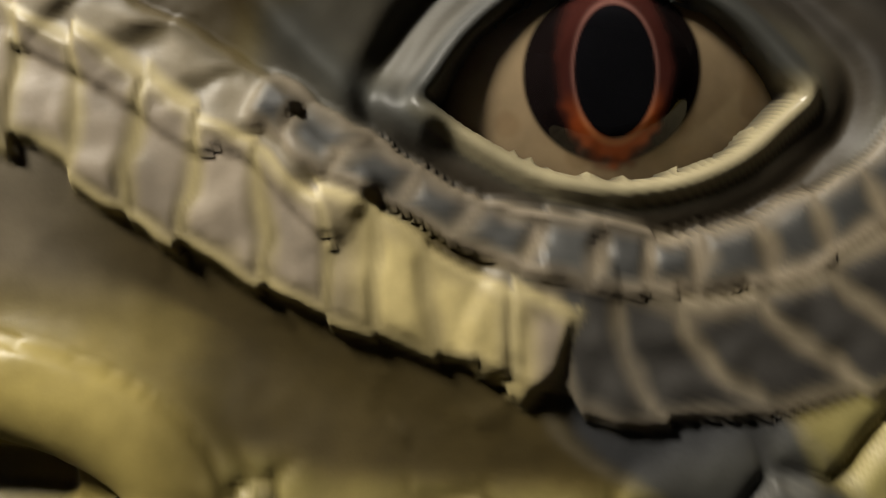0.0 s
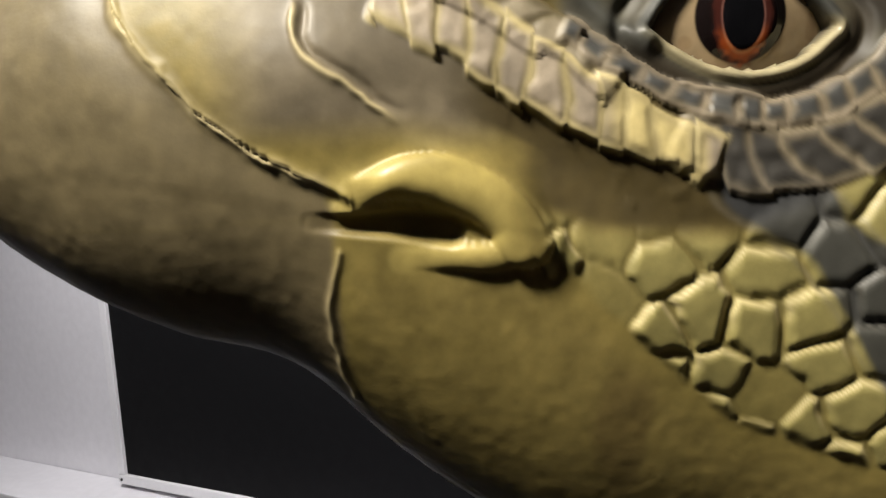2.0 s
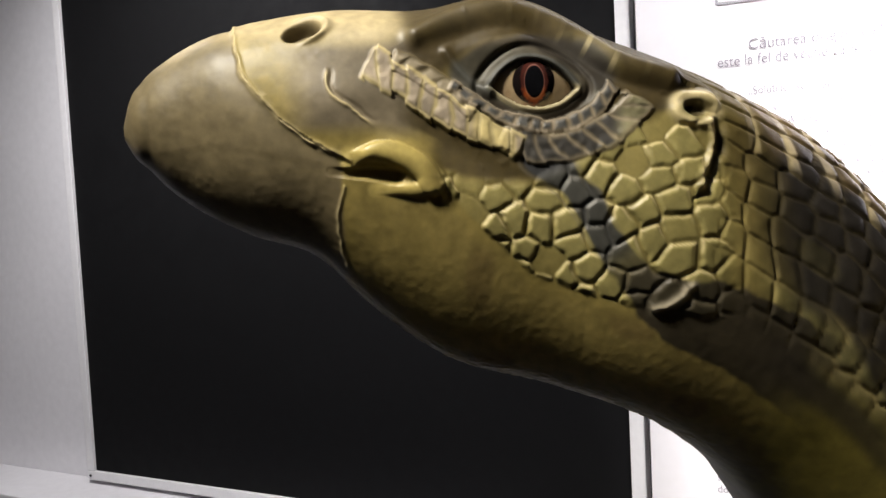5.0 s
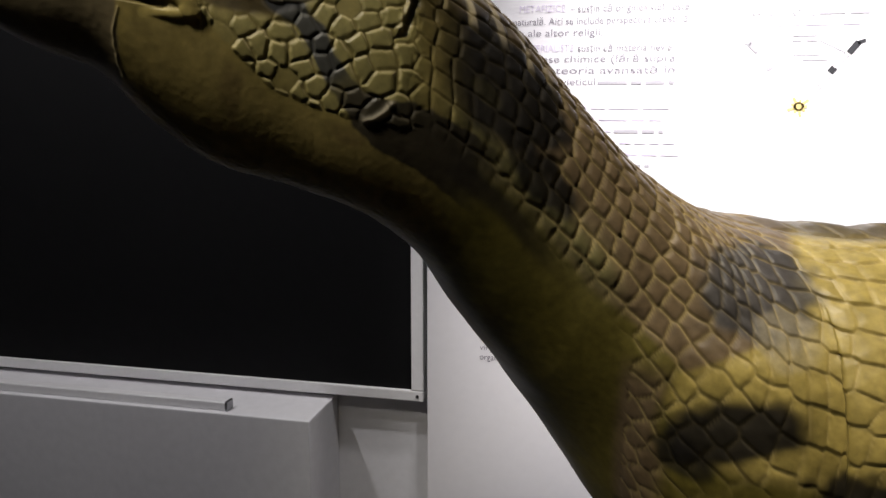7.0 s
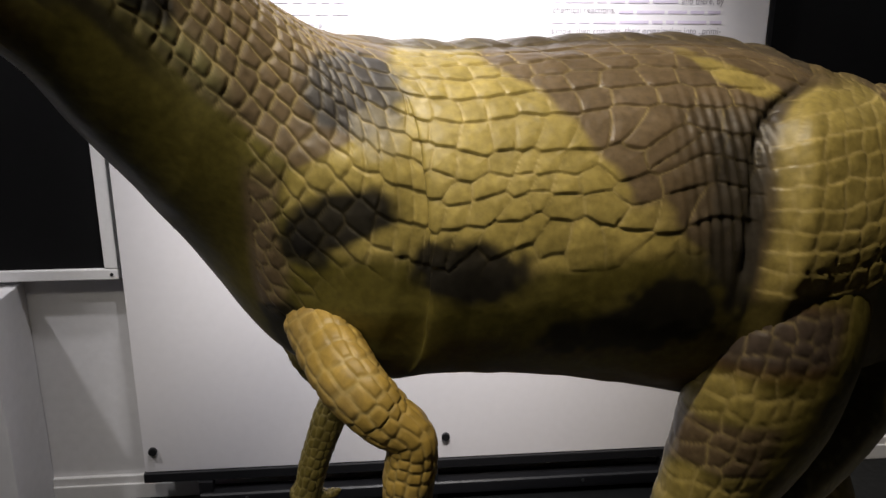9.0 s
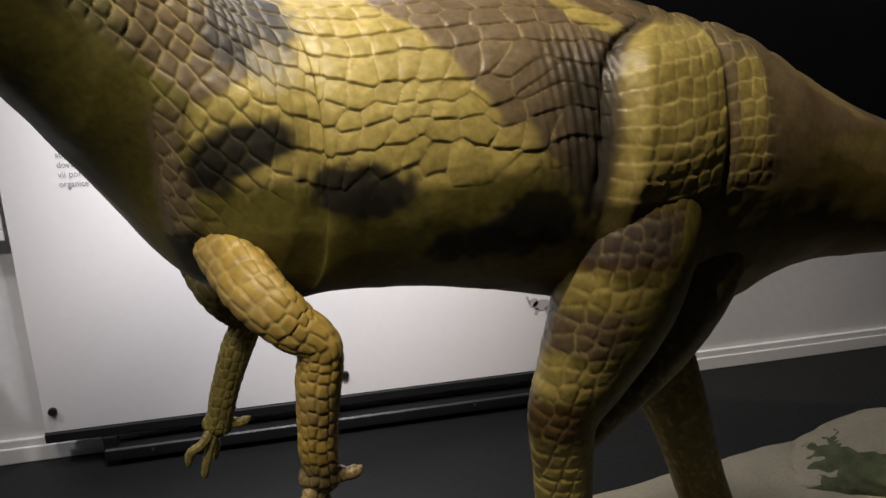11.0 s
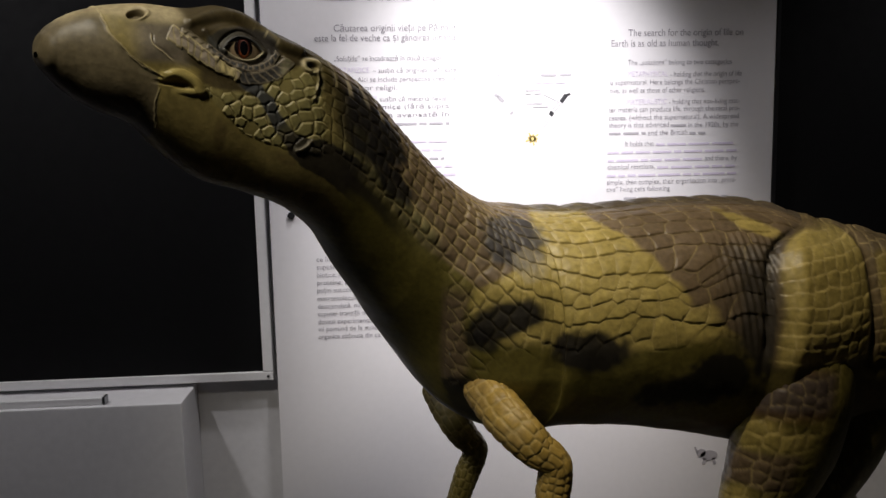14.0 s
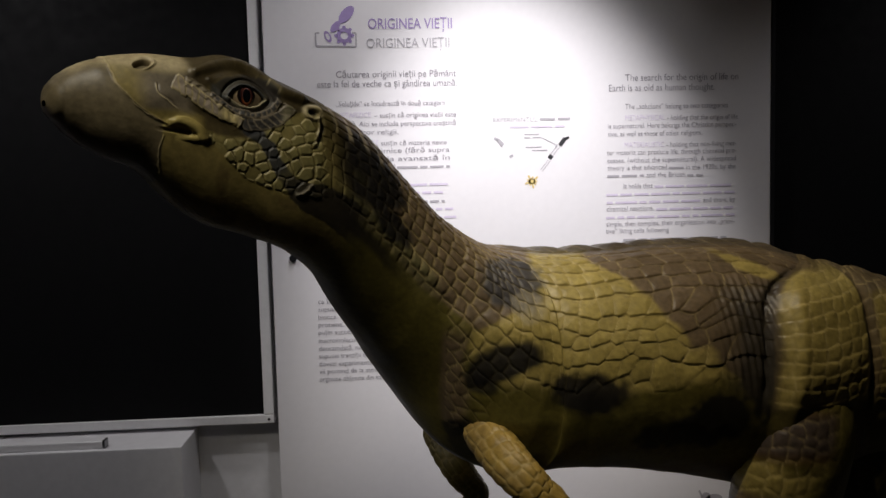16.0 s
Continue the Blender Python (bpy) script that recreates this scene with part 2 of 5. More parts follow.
TITLES = [
    ("ORIGINEA VIEȚII", 0.090, 2.008, 0.368, 0.0348, INK_LILAC),
    ("ORIGINEA VIEȚII", 0.083, 1.946, 0.358, 0.0327, INK_GREY),
]
COLUMN_ONE = [
    ("Căutarea originii vieții pe Pământ", -0.020, 1.850, 0.378, 0.0230, INK_DARK),
    ("este la fel de veche ca și gândirea umană.", -0.083, 1.819, 0.380, 0.0231, INK_DARK),
    ("„Soluțiile” se încadrează în două categorii", -0.023, 1.756, 0.338, 0.0172, INK_DARK),
    ("METAFIZICE", -0.020, 1.719, 0.090, 0.0172, INK_PALE),
    ("– susțin că originea vieții este", 0.101, 1.717, 0.375, 0.0171, INK_DARK),
    ("supranaturală. Aici se include perspectiva creștină", -0.085, 1.689, 0.373, 0.0172, INK_DARK),
    ("și cele ale altor religii.", -0.086, 1.662, 0.180, 0.0172, INK_DARK),
    ("MATERIALISTE", -0.021, 1.626, 0.113, 0.0171, INK_PALE),
    ("susțin că materia nevie", 0.122, 1.625, 0.341, 0.0170, INK_DARK),
    ("prin procese chimice (fără supra", -0.087, 1.600, 0.350, 0.0171, INK_DARK),
    ("nată este teoria avansată în", -0.087, 1.573, 0.350, 0.0171, INK_DARK),
    ("sovieticul", 0.059, 1.546, 0.166, 0.0170, INK_DARK),
]
COLUMN_TWO = [
    ("ce înce", -0.088, 1.109, -0.020, 0.0173, INK_DARK),
    ("supuse a", -0.088, 1.083, -0.009, 0.0173, INK_DARK),
    ("biotice. Într", -0.089, 1.056, 0.017, 0.0173, INK_DARK),
    ("proteine, baze", -0.089, 1.030, 0.045, 0.0173, INK_DARK),
    ("puțin succes au", -0.090, 1.004, 0.052, 0.0174, INK_DARK),
    ("macromolecule de", -0.090, 0.976, 0.074, 0.0174, INK_DARK),
    ("deocamdată, nu a ob", -0.090, 0.949, 0.097, 0.0174, INK_DARK),
    ("supusei tranziții de la ne", -0.091, 0.923, 0.127, 0.0175, INK_DARK),
    ("dovezi experimentale de", -0.091, 0.896, 0.130, 0.0175, INK_DARK),
    ("vii pornind de la atmosfera", -0.092, 0.870, 0.155, 0.0175, INK_DARK),
    ("organice obținute din ea.", -0.092, 0.844, 0.120, 0.0176, INK_DARK),
]
COLUMN_THREE = [
    ("The search for the origin of life on", 0.941, 1.834, 1.319, 0.0237, INK_DARK),
    ("Earth is as old as human thought.", 0.886, 1.800, 1.239, 0.0236, INK_DARK),
    ("The „solutions” belong to two cattegories", 0.940, 1.740, 1.284, 0.0177, INK_DARK),
    ("METAPHYSICAL", 0.940, 1.702, 1.072, 0.0177, INK_PALE),
    ("- holding that the origin of life", 1.080, 1.700, 1.318, 0.0179, INK_DARK),
    ("is supernatural. Here belongs the Christian perspec-", 0.882, 1.675, 1.312, 0.0176, INK_DARK),
    ("tive, as well as those of other religions.", 0.882, 1.648, 1.197, 0.0176, INK_DARK),
    ("MATERIALISTIC", 0.937, 1.610, 1.069, 0.0176, INK_PALE),
    ("- holding that non-living mat-", 1.077, 1.609, 1.313, 0.0179, INK_DARK),
    ("ter materia can produce life, through chemical pro-", 0.878, 1.585, 1.314, 0.0175, INK_DARK),
    ("cesses. (without the supernatural). A widespread", 0.879, 1.558, 1.312, 0.0175, INK_DARK),
    ("theory is that advanced", 0.879, 1.533, 1.078, 0.0175, INK_DARK),
    ("in the 1920s, by the", 1.143, 1.530, 1.311, 0.0180, INK_DARK),
]
COLUMN_FOUR = [
    ("and the British", 1.009, 1.506, 1.140, 0.0177, INK_DARK),
    ("It holds that", 0.933, 1.470, 1.029, 0.0176, INK_DARK),
    ("and there, by", 1.201, 1.416, 1.309, 0.0181, INK_DARK),
    ("chemical reactions,", 0.876, 1.393, 1.033, 0.0175, INK_DARK),
    ("simple, then complex, their organization into „primi-", 0.874, 1.341, 1.308, 0.0175, INK_DARK),
    ("tive” living cells following", 0.872, 1.317, 1.084, 0.0175, INK_DARK),
    ("EXPERIMENTUL", 0.497, 1.704, 0.648, 0.0152, INK_GREY),
]
BARS = [
    (0.656, 1.707, 0.760, 0.0136, INK_GREY),
    (0.554, 1.683, 0.741, 0.0116, INK_PALE),
    (0.603, 1.659, 0.654, 0.0058, INK_GREY),
    (0.603, 1.648, 0.656, 0.0058, INK_GREY),
    (0.607, 1.616, 0.662, 0.0058, INK_GREY),
    (0.628, 1.605, 0.681, 0.0058, INK_GREY),
    (0.172, 1.547, 0.350, 0.0136, INK_GREY),
    (-0.027, 1.488, 0.359, 0.0136, INK_PALE),
    (-0.089, 1.461, 0.340, 0.0136, INK_PALE),
    (-0.090, 1.433, 0.208, 0.0136, INK_PALE),
    (0.215, 1.431, 0.330, 0.0136, INK_GREY),
    (-0.090, 1.405, 0.358, 0.0136, INK_PALE),
    (-0.091, 1.377, 0.368, 0.0136, INK_PALE),
    (-0.091, 1.348, 0.301, 0.0136, INK_GREY),
    (0.879, 1.509, 1.001, 0.0136, INK_GREY),
    (1.147, 1.506, 1.201, 0.0136, INK_GREY),
    (1.084, 1.533, 1.135, 0.0136, INK_GREY),
    (1.036, 1.470, 1.310, 0.0136, INK_PALE),
    (0.875, 1.445, 1.308, 0.0136, INK_PALE),
    (0.876, 1.418, 1.191, 0.0136, INK_PALE),
    (1.041, 1.392, 1.303, 0.0136, INK_PALE),
    (0.874, 1.367, 1.308, 0.0136, INK_PALE),
    (0.930, 1.289, 1.297, 0.0136, INK_GREY),
    (0.873, 1.262, 1.298, 0.0136, INK_GREY),
    (0.873, 1.236, 1.298, 0.0136, INK_GREY),
    (0.873, 1.209, 1.221, 0.0136, INK_GREY),
]


def across(x, z):
    """Sets a place of the print on the board: each column has its own margin."""
    if x > 0.84:
        return 0.921 + (x - 0.882) * 1.045, z + 0.008
    if x > 0.45:
        return x + 0.030, z + 0.008
    return (x + 0.028, z + 0.016) if z > 1.2 else (x + 0.010, z + 0.006)


def printed(text, x0, z, x1, height, ink):
    """One printed line on the board, set to its width and capital height."""
    (x0, z), (x1, _) = across(x0, z), across(x1, z)
    data = bpy.data.curves.new("line", "FONT")
    data.body, data.size, data.resolution_u = text, 1.0, 3
    data.offset = 0.006 if ink is INK_LILAC else -0.006
    temp = bpy.data.objects.new("line", data)
    scene.collection.objects.link(temp)
    bpy.context.view_layer.update()
    me = bpy.data.meshes.new_from_object(temp.evaluated_get(bpy.context.evaluated_depsgraph_get()))
    bpy.data.objects.remove(temp)
    xs = [v.co.x for v in me.vertices]
    k = (x1 - x0) / (max(xs) - min(xs))
    low = min(xs)
    o = panel.location
    for v in me.vertices:
        v.co = Vector((x0 + (v.co.x - low) * k - o.x, PANEL_Y - 0.002 - o.y, z + v.co.y * height / 0.72 - o.z))
    me.materials.clear()
    me.materials.append(ink)
    ob = new("printed_line", me)
    ob.parent = panel
    return ob


def quads(name, rects, ink, depth=0.0018):
    """Flat printed shapes, each a closed outline of (x, z) points."""
    bm = bmesh.new()
    for pts in rects:
        a = [bm.verts.new((x, PANEL_Y - depth, z)) for x, z in (across(*p) for p in pts)]
        try:
            bm.faces.new(a)
        except ValueError:
            pass
    bmesh.ops.recalc_face_normals(bm, faces=bm.faces)
    return part(name, under(bm, panel), ink, panel)


def ring(cx, cz, ra, rb, turn=0.0, seg=28, inner=0.0):
    c, s = math.cos(turn), math.sin(turn)
    pts = []
    for i in range(seg):
        a = 2 * math.pi * i / seg
        u, w = ra * math.cos(a), rb * math.sin(a)
        pts.append((cx + u * c - w * s, cz + u * s + w * c))
    if not inner:
        return [pts]
    small = [(cx + (x - cx) * inner, cz + (z - cz) * inner) for x, z in pts]
    return [(pts[i], pts[(i + 1) % seg], small[(i + 1) % seg], small[i]) for i in range(seg)]


def stroke(x0, z0, x1, z1, w):
    d = Vector((x1 - x0, z1 - z0)).normalized()
    n = Vector((-d.y, d.x)) * w / 2
    return [((x0 + n.x, z0 + n.y), (x1 + n.x, z1 + n.y), (x1 - n.x, z1 - n.y), (x0 - n.x, z0 - n.y))]


for block in (TITLES, COLUMN_ONE, COLUMN_TWO, COLUMN_THREE, COLUMN_FOUR):
    for line in block:
        printed(*line)
dice = random.Random(5)
for x0, z, x1, height, ink in BARS:
    ink = INK_PALE if ink is INK_DARK else ink
    words, x = [], x0
    while x < x1 - 0.01:
        w = min(dice.uniform(0.018, 0.075), x1 - x)
        words += [((x, z), (x + w, z), (x + w, z + height * 0.55), (x, z + height * 0.55))]
        x += w + 0.009
    quads("print_bar", words, ink)
# the emblem: an open tray with three lilac shapes
quads("emblem_tray", stroke(-0.082, 1.954, 0.049, 1.951, 0.005) + stroke(-0.082, 1.954, -0.083, 1.996, 0.005) + stroke(0.049, 1.951, 0.049, 1.995, 0.005)
      + stroke(-0.083, 1.996, -0.070, 1.996, 0.005) + stroke(0.049, 1.995, 0.037, 1.995, 0.005), INK_GREY)
quads("emblem_tool", ring(0.020, 2.055, 0.034, 0.017, 0.85) + ring(-0.017, 2.016, 0.022, 0.011, 0.85), INK_LILAC, 0.0024)
quads("emblem_wheel", ring(0.011, 1.987, 0.025, 0.025, 0, 18, 0.5) + sum((ring(0.011 + 0.027 * math.cos(i * 0.785), 1.987 + 0.027 * math.sin(i * 0.785), 0.006, 0.006, 0, 8) for i in range(8)), []), INK_LILAC)
quads("emblem_loop", ring(-0.043, 1.984, 0.020, 0.0105, 2.0, 24, 0.55), INK_LILAC)
# the drawn experiment: tubes, electrodes, a spark
quads("drawn_tube", stroke(0.499, 1.650, 0.514, 1.644, 0.009) + stroke(0.512, 1.645, 0.530, 1.626, 0.012), INK_GREY)
quads("drawn_tube", stroke(0.552, 1.585, 0.563, 1.592, 0.008), INK_GREY)
quads("drawn_electrode", stroke(0.756, 1.648, 0.740, 1.643, 0.008) + stroke(0.742, 1.645, 0.724, 1.621, 0.014), INK_BLACK)
quads("drawn_electrode", stroke(0.696, 1.589, 0.687, 1.578, 0.015), INK_BLACK)
quads("drawn_line", stroke(0.724, 1.617, 0.697, 1.584, 0.0022) + stroke(0.716, 1.622, 0.690, 1.590, 0.0022) + stroke(0.684, 1.574, 0.657, 1.540, 0.002) + stroke(0.690, 1.570, 0.664, 1.536, 0.002)
      + stroke(0.656, 1.652, 0.716, 1.622, 0.0016), INK_GREY)
quads("drawn_spark", sum((stroke(0.627 + 0.006 * math.cos(i * 0.7), 1.502 + 0.006 * math.sin(i * 0.7), 0.627 + (0.018 + 0.008 * (i % 2)) * math.cos(i * 0.7), 1.502 + (0.016 + 0.007 * (i % 2)) * math.sin(i * 0.7), 0.006)
                          for i in range(9)), []) + ring(0.627, 1.502, 0.012, 0.010, 0, 14), INK_GOLD)
# grey animal emblem low on the board, as plain shapes
quads("emblem_grey", ring(1.239, 0.358, 0.030, 0.019) + ring(1.211, 0.368, 0.016, 0.016) + stroke(1.198, 0.368, 1.188, 0.392, 0.007) + stroke(1.225, 0.348, 1.220, 0.324, 0.011)
      + stroke(1.254, 0.348, 1.260, 0.324, 0.011), INK_GREY)

# ---------------- the dinosaur ----------------
def smooth(a, b, x):
    k = np.clip((x - a) / (b - a), 0, 1)
    return k * k * (3 - 2 * k)


def hashed(*k):
    """Repeatable random numbers from whole-number lattice places."""
    h = np.zeros(np.broadcast(*k).shape, dtype=np.float64)
    for i, v in enumerate(k):
        h = h + np.asarray(v, dtype=np.float64) * (127.1, 311.7, 74.7, 53.3)[i]
    h = np.sin(h) * 43758.5453
    return h - np.floor(h)


def grain(p, scale, seed=0):
    """Smooth value noise, -1 to 1, at points p (..., 3)."""
    q = p / scale
    i = np.floor(q)
    f = q - i
    f = f * f * (3 - 2 * f)
    out = 0
    for dx in (0, 1):
        for dy in (0, 1):
            for dz in (0, 1):
                w = (f[..., 0] if dx else 1 - f[..., 0]) * (f[..., 1] if dy else 1 - f[..., 1]) * (f[..., 2] if dz else 1 - f[..., 2])
                out = out + w * hashed(i[..., 0] + dx, i[..., 1] + dy, i[..., 2] + dz, seed + np.zeros_like(w))
    return out * 2 - 1


def cells(a, b, jitter, seed, brick=0.0):
    """Scale pattern over cell coordinates a, b: distance to the nearest joint, and a random number per scale."""
    ia, ib = np.floor(a), np.floor(b)
    d1, d2 = np.full(a.shape, 9.0), np.full(a.shape, 9.0)
    ident = np.zeros(a.shape)
    s1a, s1b = np.zeros(a.shape), np.zeros(a.shape)
    s2a, s2b = np.zeros(a.shape), np.zeros(a.shape)
    for da in (-1, 0, 1):
        for db in (-1, 0, 1):
            ca, cb = ia + da, ib + db
            sa = ca + 0.5 + jitter * (hashed(ca, cb, seed) - 0.5) + brick * (np.mod(cb, 2) - 0.5)
            sb = cb + 0.5 + jitter * (hashed(ca, cb, seed + 7) - 0.5)
            d = (a - sa) ** 2 + (b - sb) ** 2
            first = d < d1
            second = (~first) & (d < d2)
            s2a, s2b = np.where(first, s1a, np.where(second, sa, s2a)), np.where(first, s1b, np.where(second, sb, s2b))
            d2 = np.where(first, d1, np.where(second, d, d2))
            s1a, s1b = np.where(first, sa, s1a), np.where(first, sb, s1b)
            d1 = np.where(first, d, d1)
            ident = np.where(first, hashed(ca, cb, seed + 3), ident)
    gap = np.sqrt((s1a - s2a) ** 2 + (s1b - s2b) ** 2) + 1e-6
    return (d2 - d1) / (2 * gap), ident, a - s1a, b - s1b


def grid_normals(P):
    du = np.gradient(P, axis=0)
    dv = np.gradient(P, axis=1)
    n = np.cross(du, dv)
    return n / (np.linalg.norm(n, axis=2, keepdims=True) + 1e-12)


def spline(xs, ys, x):
    """Smooth monotone-ish curve through stations."""
    xs, ys = np.asarray(xs, float), np.asarray(ys, float)
    m = np.gradient(ys, xs)
    i = np.clip(np.searchsorted(xs, x) - 1, 0, len(xs) - 2)
    h = xs[i + 1] - xs[i]
    t = np.clip((x - xs[i]) / h, 0, 1)
    return ((2 * t ** 3 - 3 * t ** 2 + 1) * ys[i] + (t ** 3 - 2 * t ** 2 + t) * h * m[i]
            + (-2 * t ** 3 + 3 * t ** 2) * ys[i + 1] + (t ** 3 - t ** 2) * h * m[i + 1])


# the spine in plan: (run, x, y)
PLAN = [(0.0, -0.392, 0.136), (0.085, -0.324, 0.193), (0.15, -0.277, 0.229), (0.214, -0.225, 0.258), (0.428, -0.03, 0.345), (0.50, 0.038, 0.372), (0.569, 0.10, 0.405),
        (0.70, 0.195, 0.49), (0.824, 0.282, 0.580), (0.93, 0.362, 0.648), (1.01, 0.430, 0.692), (1.10, 0.518, 0.715),
        (1.24, 0.657, 0.730), (1.60, 1.017, 0.735), (2.0, 1.417, 0.735), (3.6, 3.0, 0.74)]
# the profile from beak to tail: run, crown height, underside height
CROWN = [(0.098, 1.588), (0.103, 1.604), (0.114, 1.619), (0.134, 1.634), (0.158, 1.646), (0.188, 1.656), (0.220, 1.662), (0.257, 1.666),
         (0.33, 1.665), (0.378, 1.672), (0.445, 1.646), (0.49, 1.627), (0.544, 1.602), (0.612, 1.571), (0.685, 1.518), (0.731, 1.477),
         (0.778, 1.435), (0.857, 1.383), (0.939, 1.346), (1.02, 1.333), (1.15, 1.330), (1.407, 1.340), (1.51, 1.338), (1.613, 1.322),
         (1.70, 1.292), (1.83, 1.243), (2.05, 1.152), (2.3, 1.06), (2.7, 0.93), (3.4, 0.77)]
UNDER = [(0.098, 1.580), (0.104, 1.568), (0.114, 1.558), (0.126, 1.545), (0.146, 1.529), (0.190, 1.505), (0.240, 1.485), (0.277, 1.447), (0.332, 1.403),
         (0.415, 1.372), (0.498, 1.334), (0.555, 1.286), (0.611, 1.217), (0.681, 1.140), (0.733, 1.080), (0.788, 1.018), (0.835, 0.952), (0.885, 0.884),
         (0.95, 0.848), (1.1, 0.848), (1.27, 0.836), (1.39, 0.815), (1.52, 0.785), (1.66, 0.742), (1.80, 0.72), (1.90, 0.735),
         (1.97, 0.768), (2.05, 0.79), (2.2, 0.795), (2.5, 0.78), (2.9, 0.74), (3.4, 0.715)]
WIDTH = [(0.098, 0.006), (0.104, 0.022), (0.117, 0.033), (0.145, 0.045), (0.18, 0.058), (0.257, 0.072), (0.33, 0.077), (0.40, 0.079), (0.50, 0.094),
         (0.60, 0.088), (0.70, 0.097), (0.80, 0.125), (0.90, 0.170), (1.0, 0.205), (1.2, 0.238), (1.4, 0.245), (1.6, 0.225), (1.8, 0.180),
         (2.1, 0.125), (2.6, 0.075), (3.4, 0.02)]


def column(rows, k):
    return [r[k] for r in rows]


def spine_frame(s):
    x = spline(column(PLAN, 0), column(PLAN, 1), s)
    y = spline(column(PLAN, 0), column(PLAN, 2), s)
    e = 1e-3
    tx = spline(column(PLAN, 0), column(PLAN, 1), s + e) - x
    ty = spline(column(PLAN, 0), column(PLAN, 2), s + e) - y
    n = np.hypot(tx, ty)
    return x, y, tx / n, ty / n


VERTS, FACES, PAINT, GLOSS = [], [], [], []


def add_grid(P, paint, gloss, closed=True, cap_start=False, cap_end=False):
    """Adds a grid of points (n, m, 3) with its paint to the one sculpture mesh."""
    base = sum(len(v) for v in VERTS)
    n, m = P.shape[:2]
    VERTS.append(P.reshape(-1, 3))
    PAINT.append(paint.reshape(-1, 3))
    GLOSS.append(gloss.reshape(-1))
    i, j = np.meshgrid(np.arange(n - 1), np.arange(m if closed else m - 1), indexing="ij")
    k = (j + 1) % m
    FACES.append(np.stack([base + i * m + j, base + i * m + k, base + (i + 1) * m + k, base + (i + 1) * m + j], -1).reshape(-1, 4))


HEAD_N, NEAR_N = 640, 400
# head features, as (run, height) on the side of the head
EYE = (0.398, 1.6045)
BROW = [(0.318, 1.640), (0.340, 1.650), (0.362, 1.657), (0.400, 1.656), (0.432, 1.638), (0.458, 1.619), (0.49, 1.606)]
SUTURE = [(0.186, 1.672), (0.188, 1.650), (0.192, 1.624), (0.202, 1.606), (0.216, 1.590), (0.238, 1.574), (0.266, 1.559)]
CREASE = [(0.254, 1.620), (0.256, 1.604), (0.267, 1.594), (0.288, 1.579)]
CHIN = [(0.262, 1.540), (0.256, 1.520), (0.257, 1.505), (0.261, 1.484)]
LIP = [(0.268, 1.560), (0.288, 1.5635), (0.306, 1.558), (0.318, 1.549), (0.3235, 1.540)]
LIPEND = [(0.3235, 1.541), (0.314, 1.537), (0.300, 1.5375), (0.282, 1.5375)]
MOUTH = [(0.252, 1.5515), (0.266, 1.550), (0.284, 1.5490), (0.299, 1.5465)]
BEAKLINE = [(0.110, 1.566), (0.135, 1.568), (0.165, 1.572), (0.215, 1.562), (0.262, 1.552)]
PALE = [(0.282, 1.624), (0.303, 1.612), (0.324, 1.597), (0.345, 1.583), (0.366, 1.571), (0.386, 1.560)]
UPPER = [(0.300, 1.626), (0.322, 1.614), (0.340, 1.600), (0.357, 1.586)]
RING = [(0.338, 1.607), (0.349, 1.600), (0.360, 1.592), (0.373, 1.584), (0.388, 1.5775), (0.404, 1.575), (0.421, 1.577), (0.435, 1.583), (0.447, 1.593), (0.455, 1.604)]
RINGTWO = [(0.372, 1.571), (0.390, 1.5635), (0.408, 1.5600), (0.426, 1.5620), (0.444, 1.5690), (0.460, 1.580), (0.472, 1.592)]
STRIPE = [(0.396, 1.553), (0.424, 1.530), (0.438, 1.503), (0.462, 1.470), (0.478, 1.452), (0.515, 1.432), (0.556, 1.402), (0.62, 1.335), (0.70, 1.25)]
TOPLID = [(0.3680, 1.604), (0.376, 1.613), (0.390, 1.6205), (0.403, 1.6195), (0.416, 1.6125), (0.426, 1.6005)]
LOWLID = [(0.3680, 1.604), (0.376, 1.5980), (0.388, 1.5912), (0.401, 1.5893), (0.414, 1.5922), (0.426, 1.6005)]


def along(S, Z, pts):
    """Signed distance from a smoothed line (positive on its lower side, going back) and the run along it."""
    p = np.asarray(pts, float)
    d = np.concatenate([[0], np.cumsum(np.linalg.norm(np.diff(p, axis=0), axis=1))])
    q = np.linspace(0, d[-1], 6 * len(p))
    px, pz = spline(d, p[:, 0], q), spline(d, p[:, 1], q)
    best, sign, run = np.full(S.shape, 9.0), np.ones(S.shape), np.zeros(S.shape)
    for i in range(len(q) - 1):
        ex, ez = px[i + 1] - px[i], pz[i + 1] - pz[i]
        n = math.hypot(ex, ez)
        t = np.clip(((S - px[i]) * ex + (Z - pz[i]) * ez) / (n * n), 0, 1)
        dx, dz = S - px[i] - t * ex, Z - pz[i] - t * ez
        r = np.hypot(dx, dz)
        k = r < best
        best = np.where(k, r, best)
        sign = np.where(k, np.sign(ez * dx - ex * dz + 1e-12), sign)
        run = np.where(k, q[i] + t * n, run)
    return best * sign, run, q[-1]


def almond(S, Z):
    """Negative inside the opening of the eye."""
    a = np.interp(S, column(TOPLID, 0), column(TOPLID, 1))
    b = np.interp(S, column(LOWLID, 0), column(LOWLID, 1))
    inside = (Z < a) & (Z > b) & (S > TOPLID[0][0]) & (S < TOPLID[-1][0])
    d = np.minimum(np.abs(along(S, Z, TOPLID)[0]), np.abs(along(S, Z, LOWLID)[0]))
    return np.where(inside, -d, d)


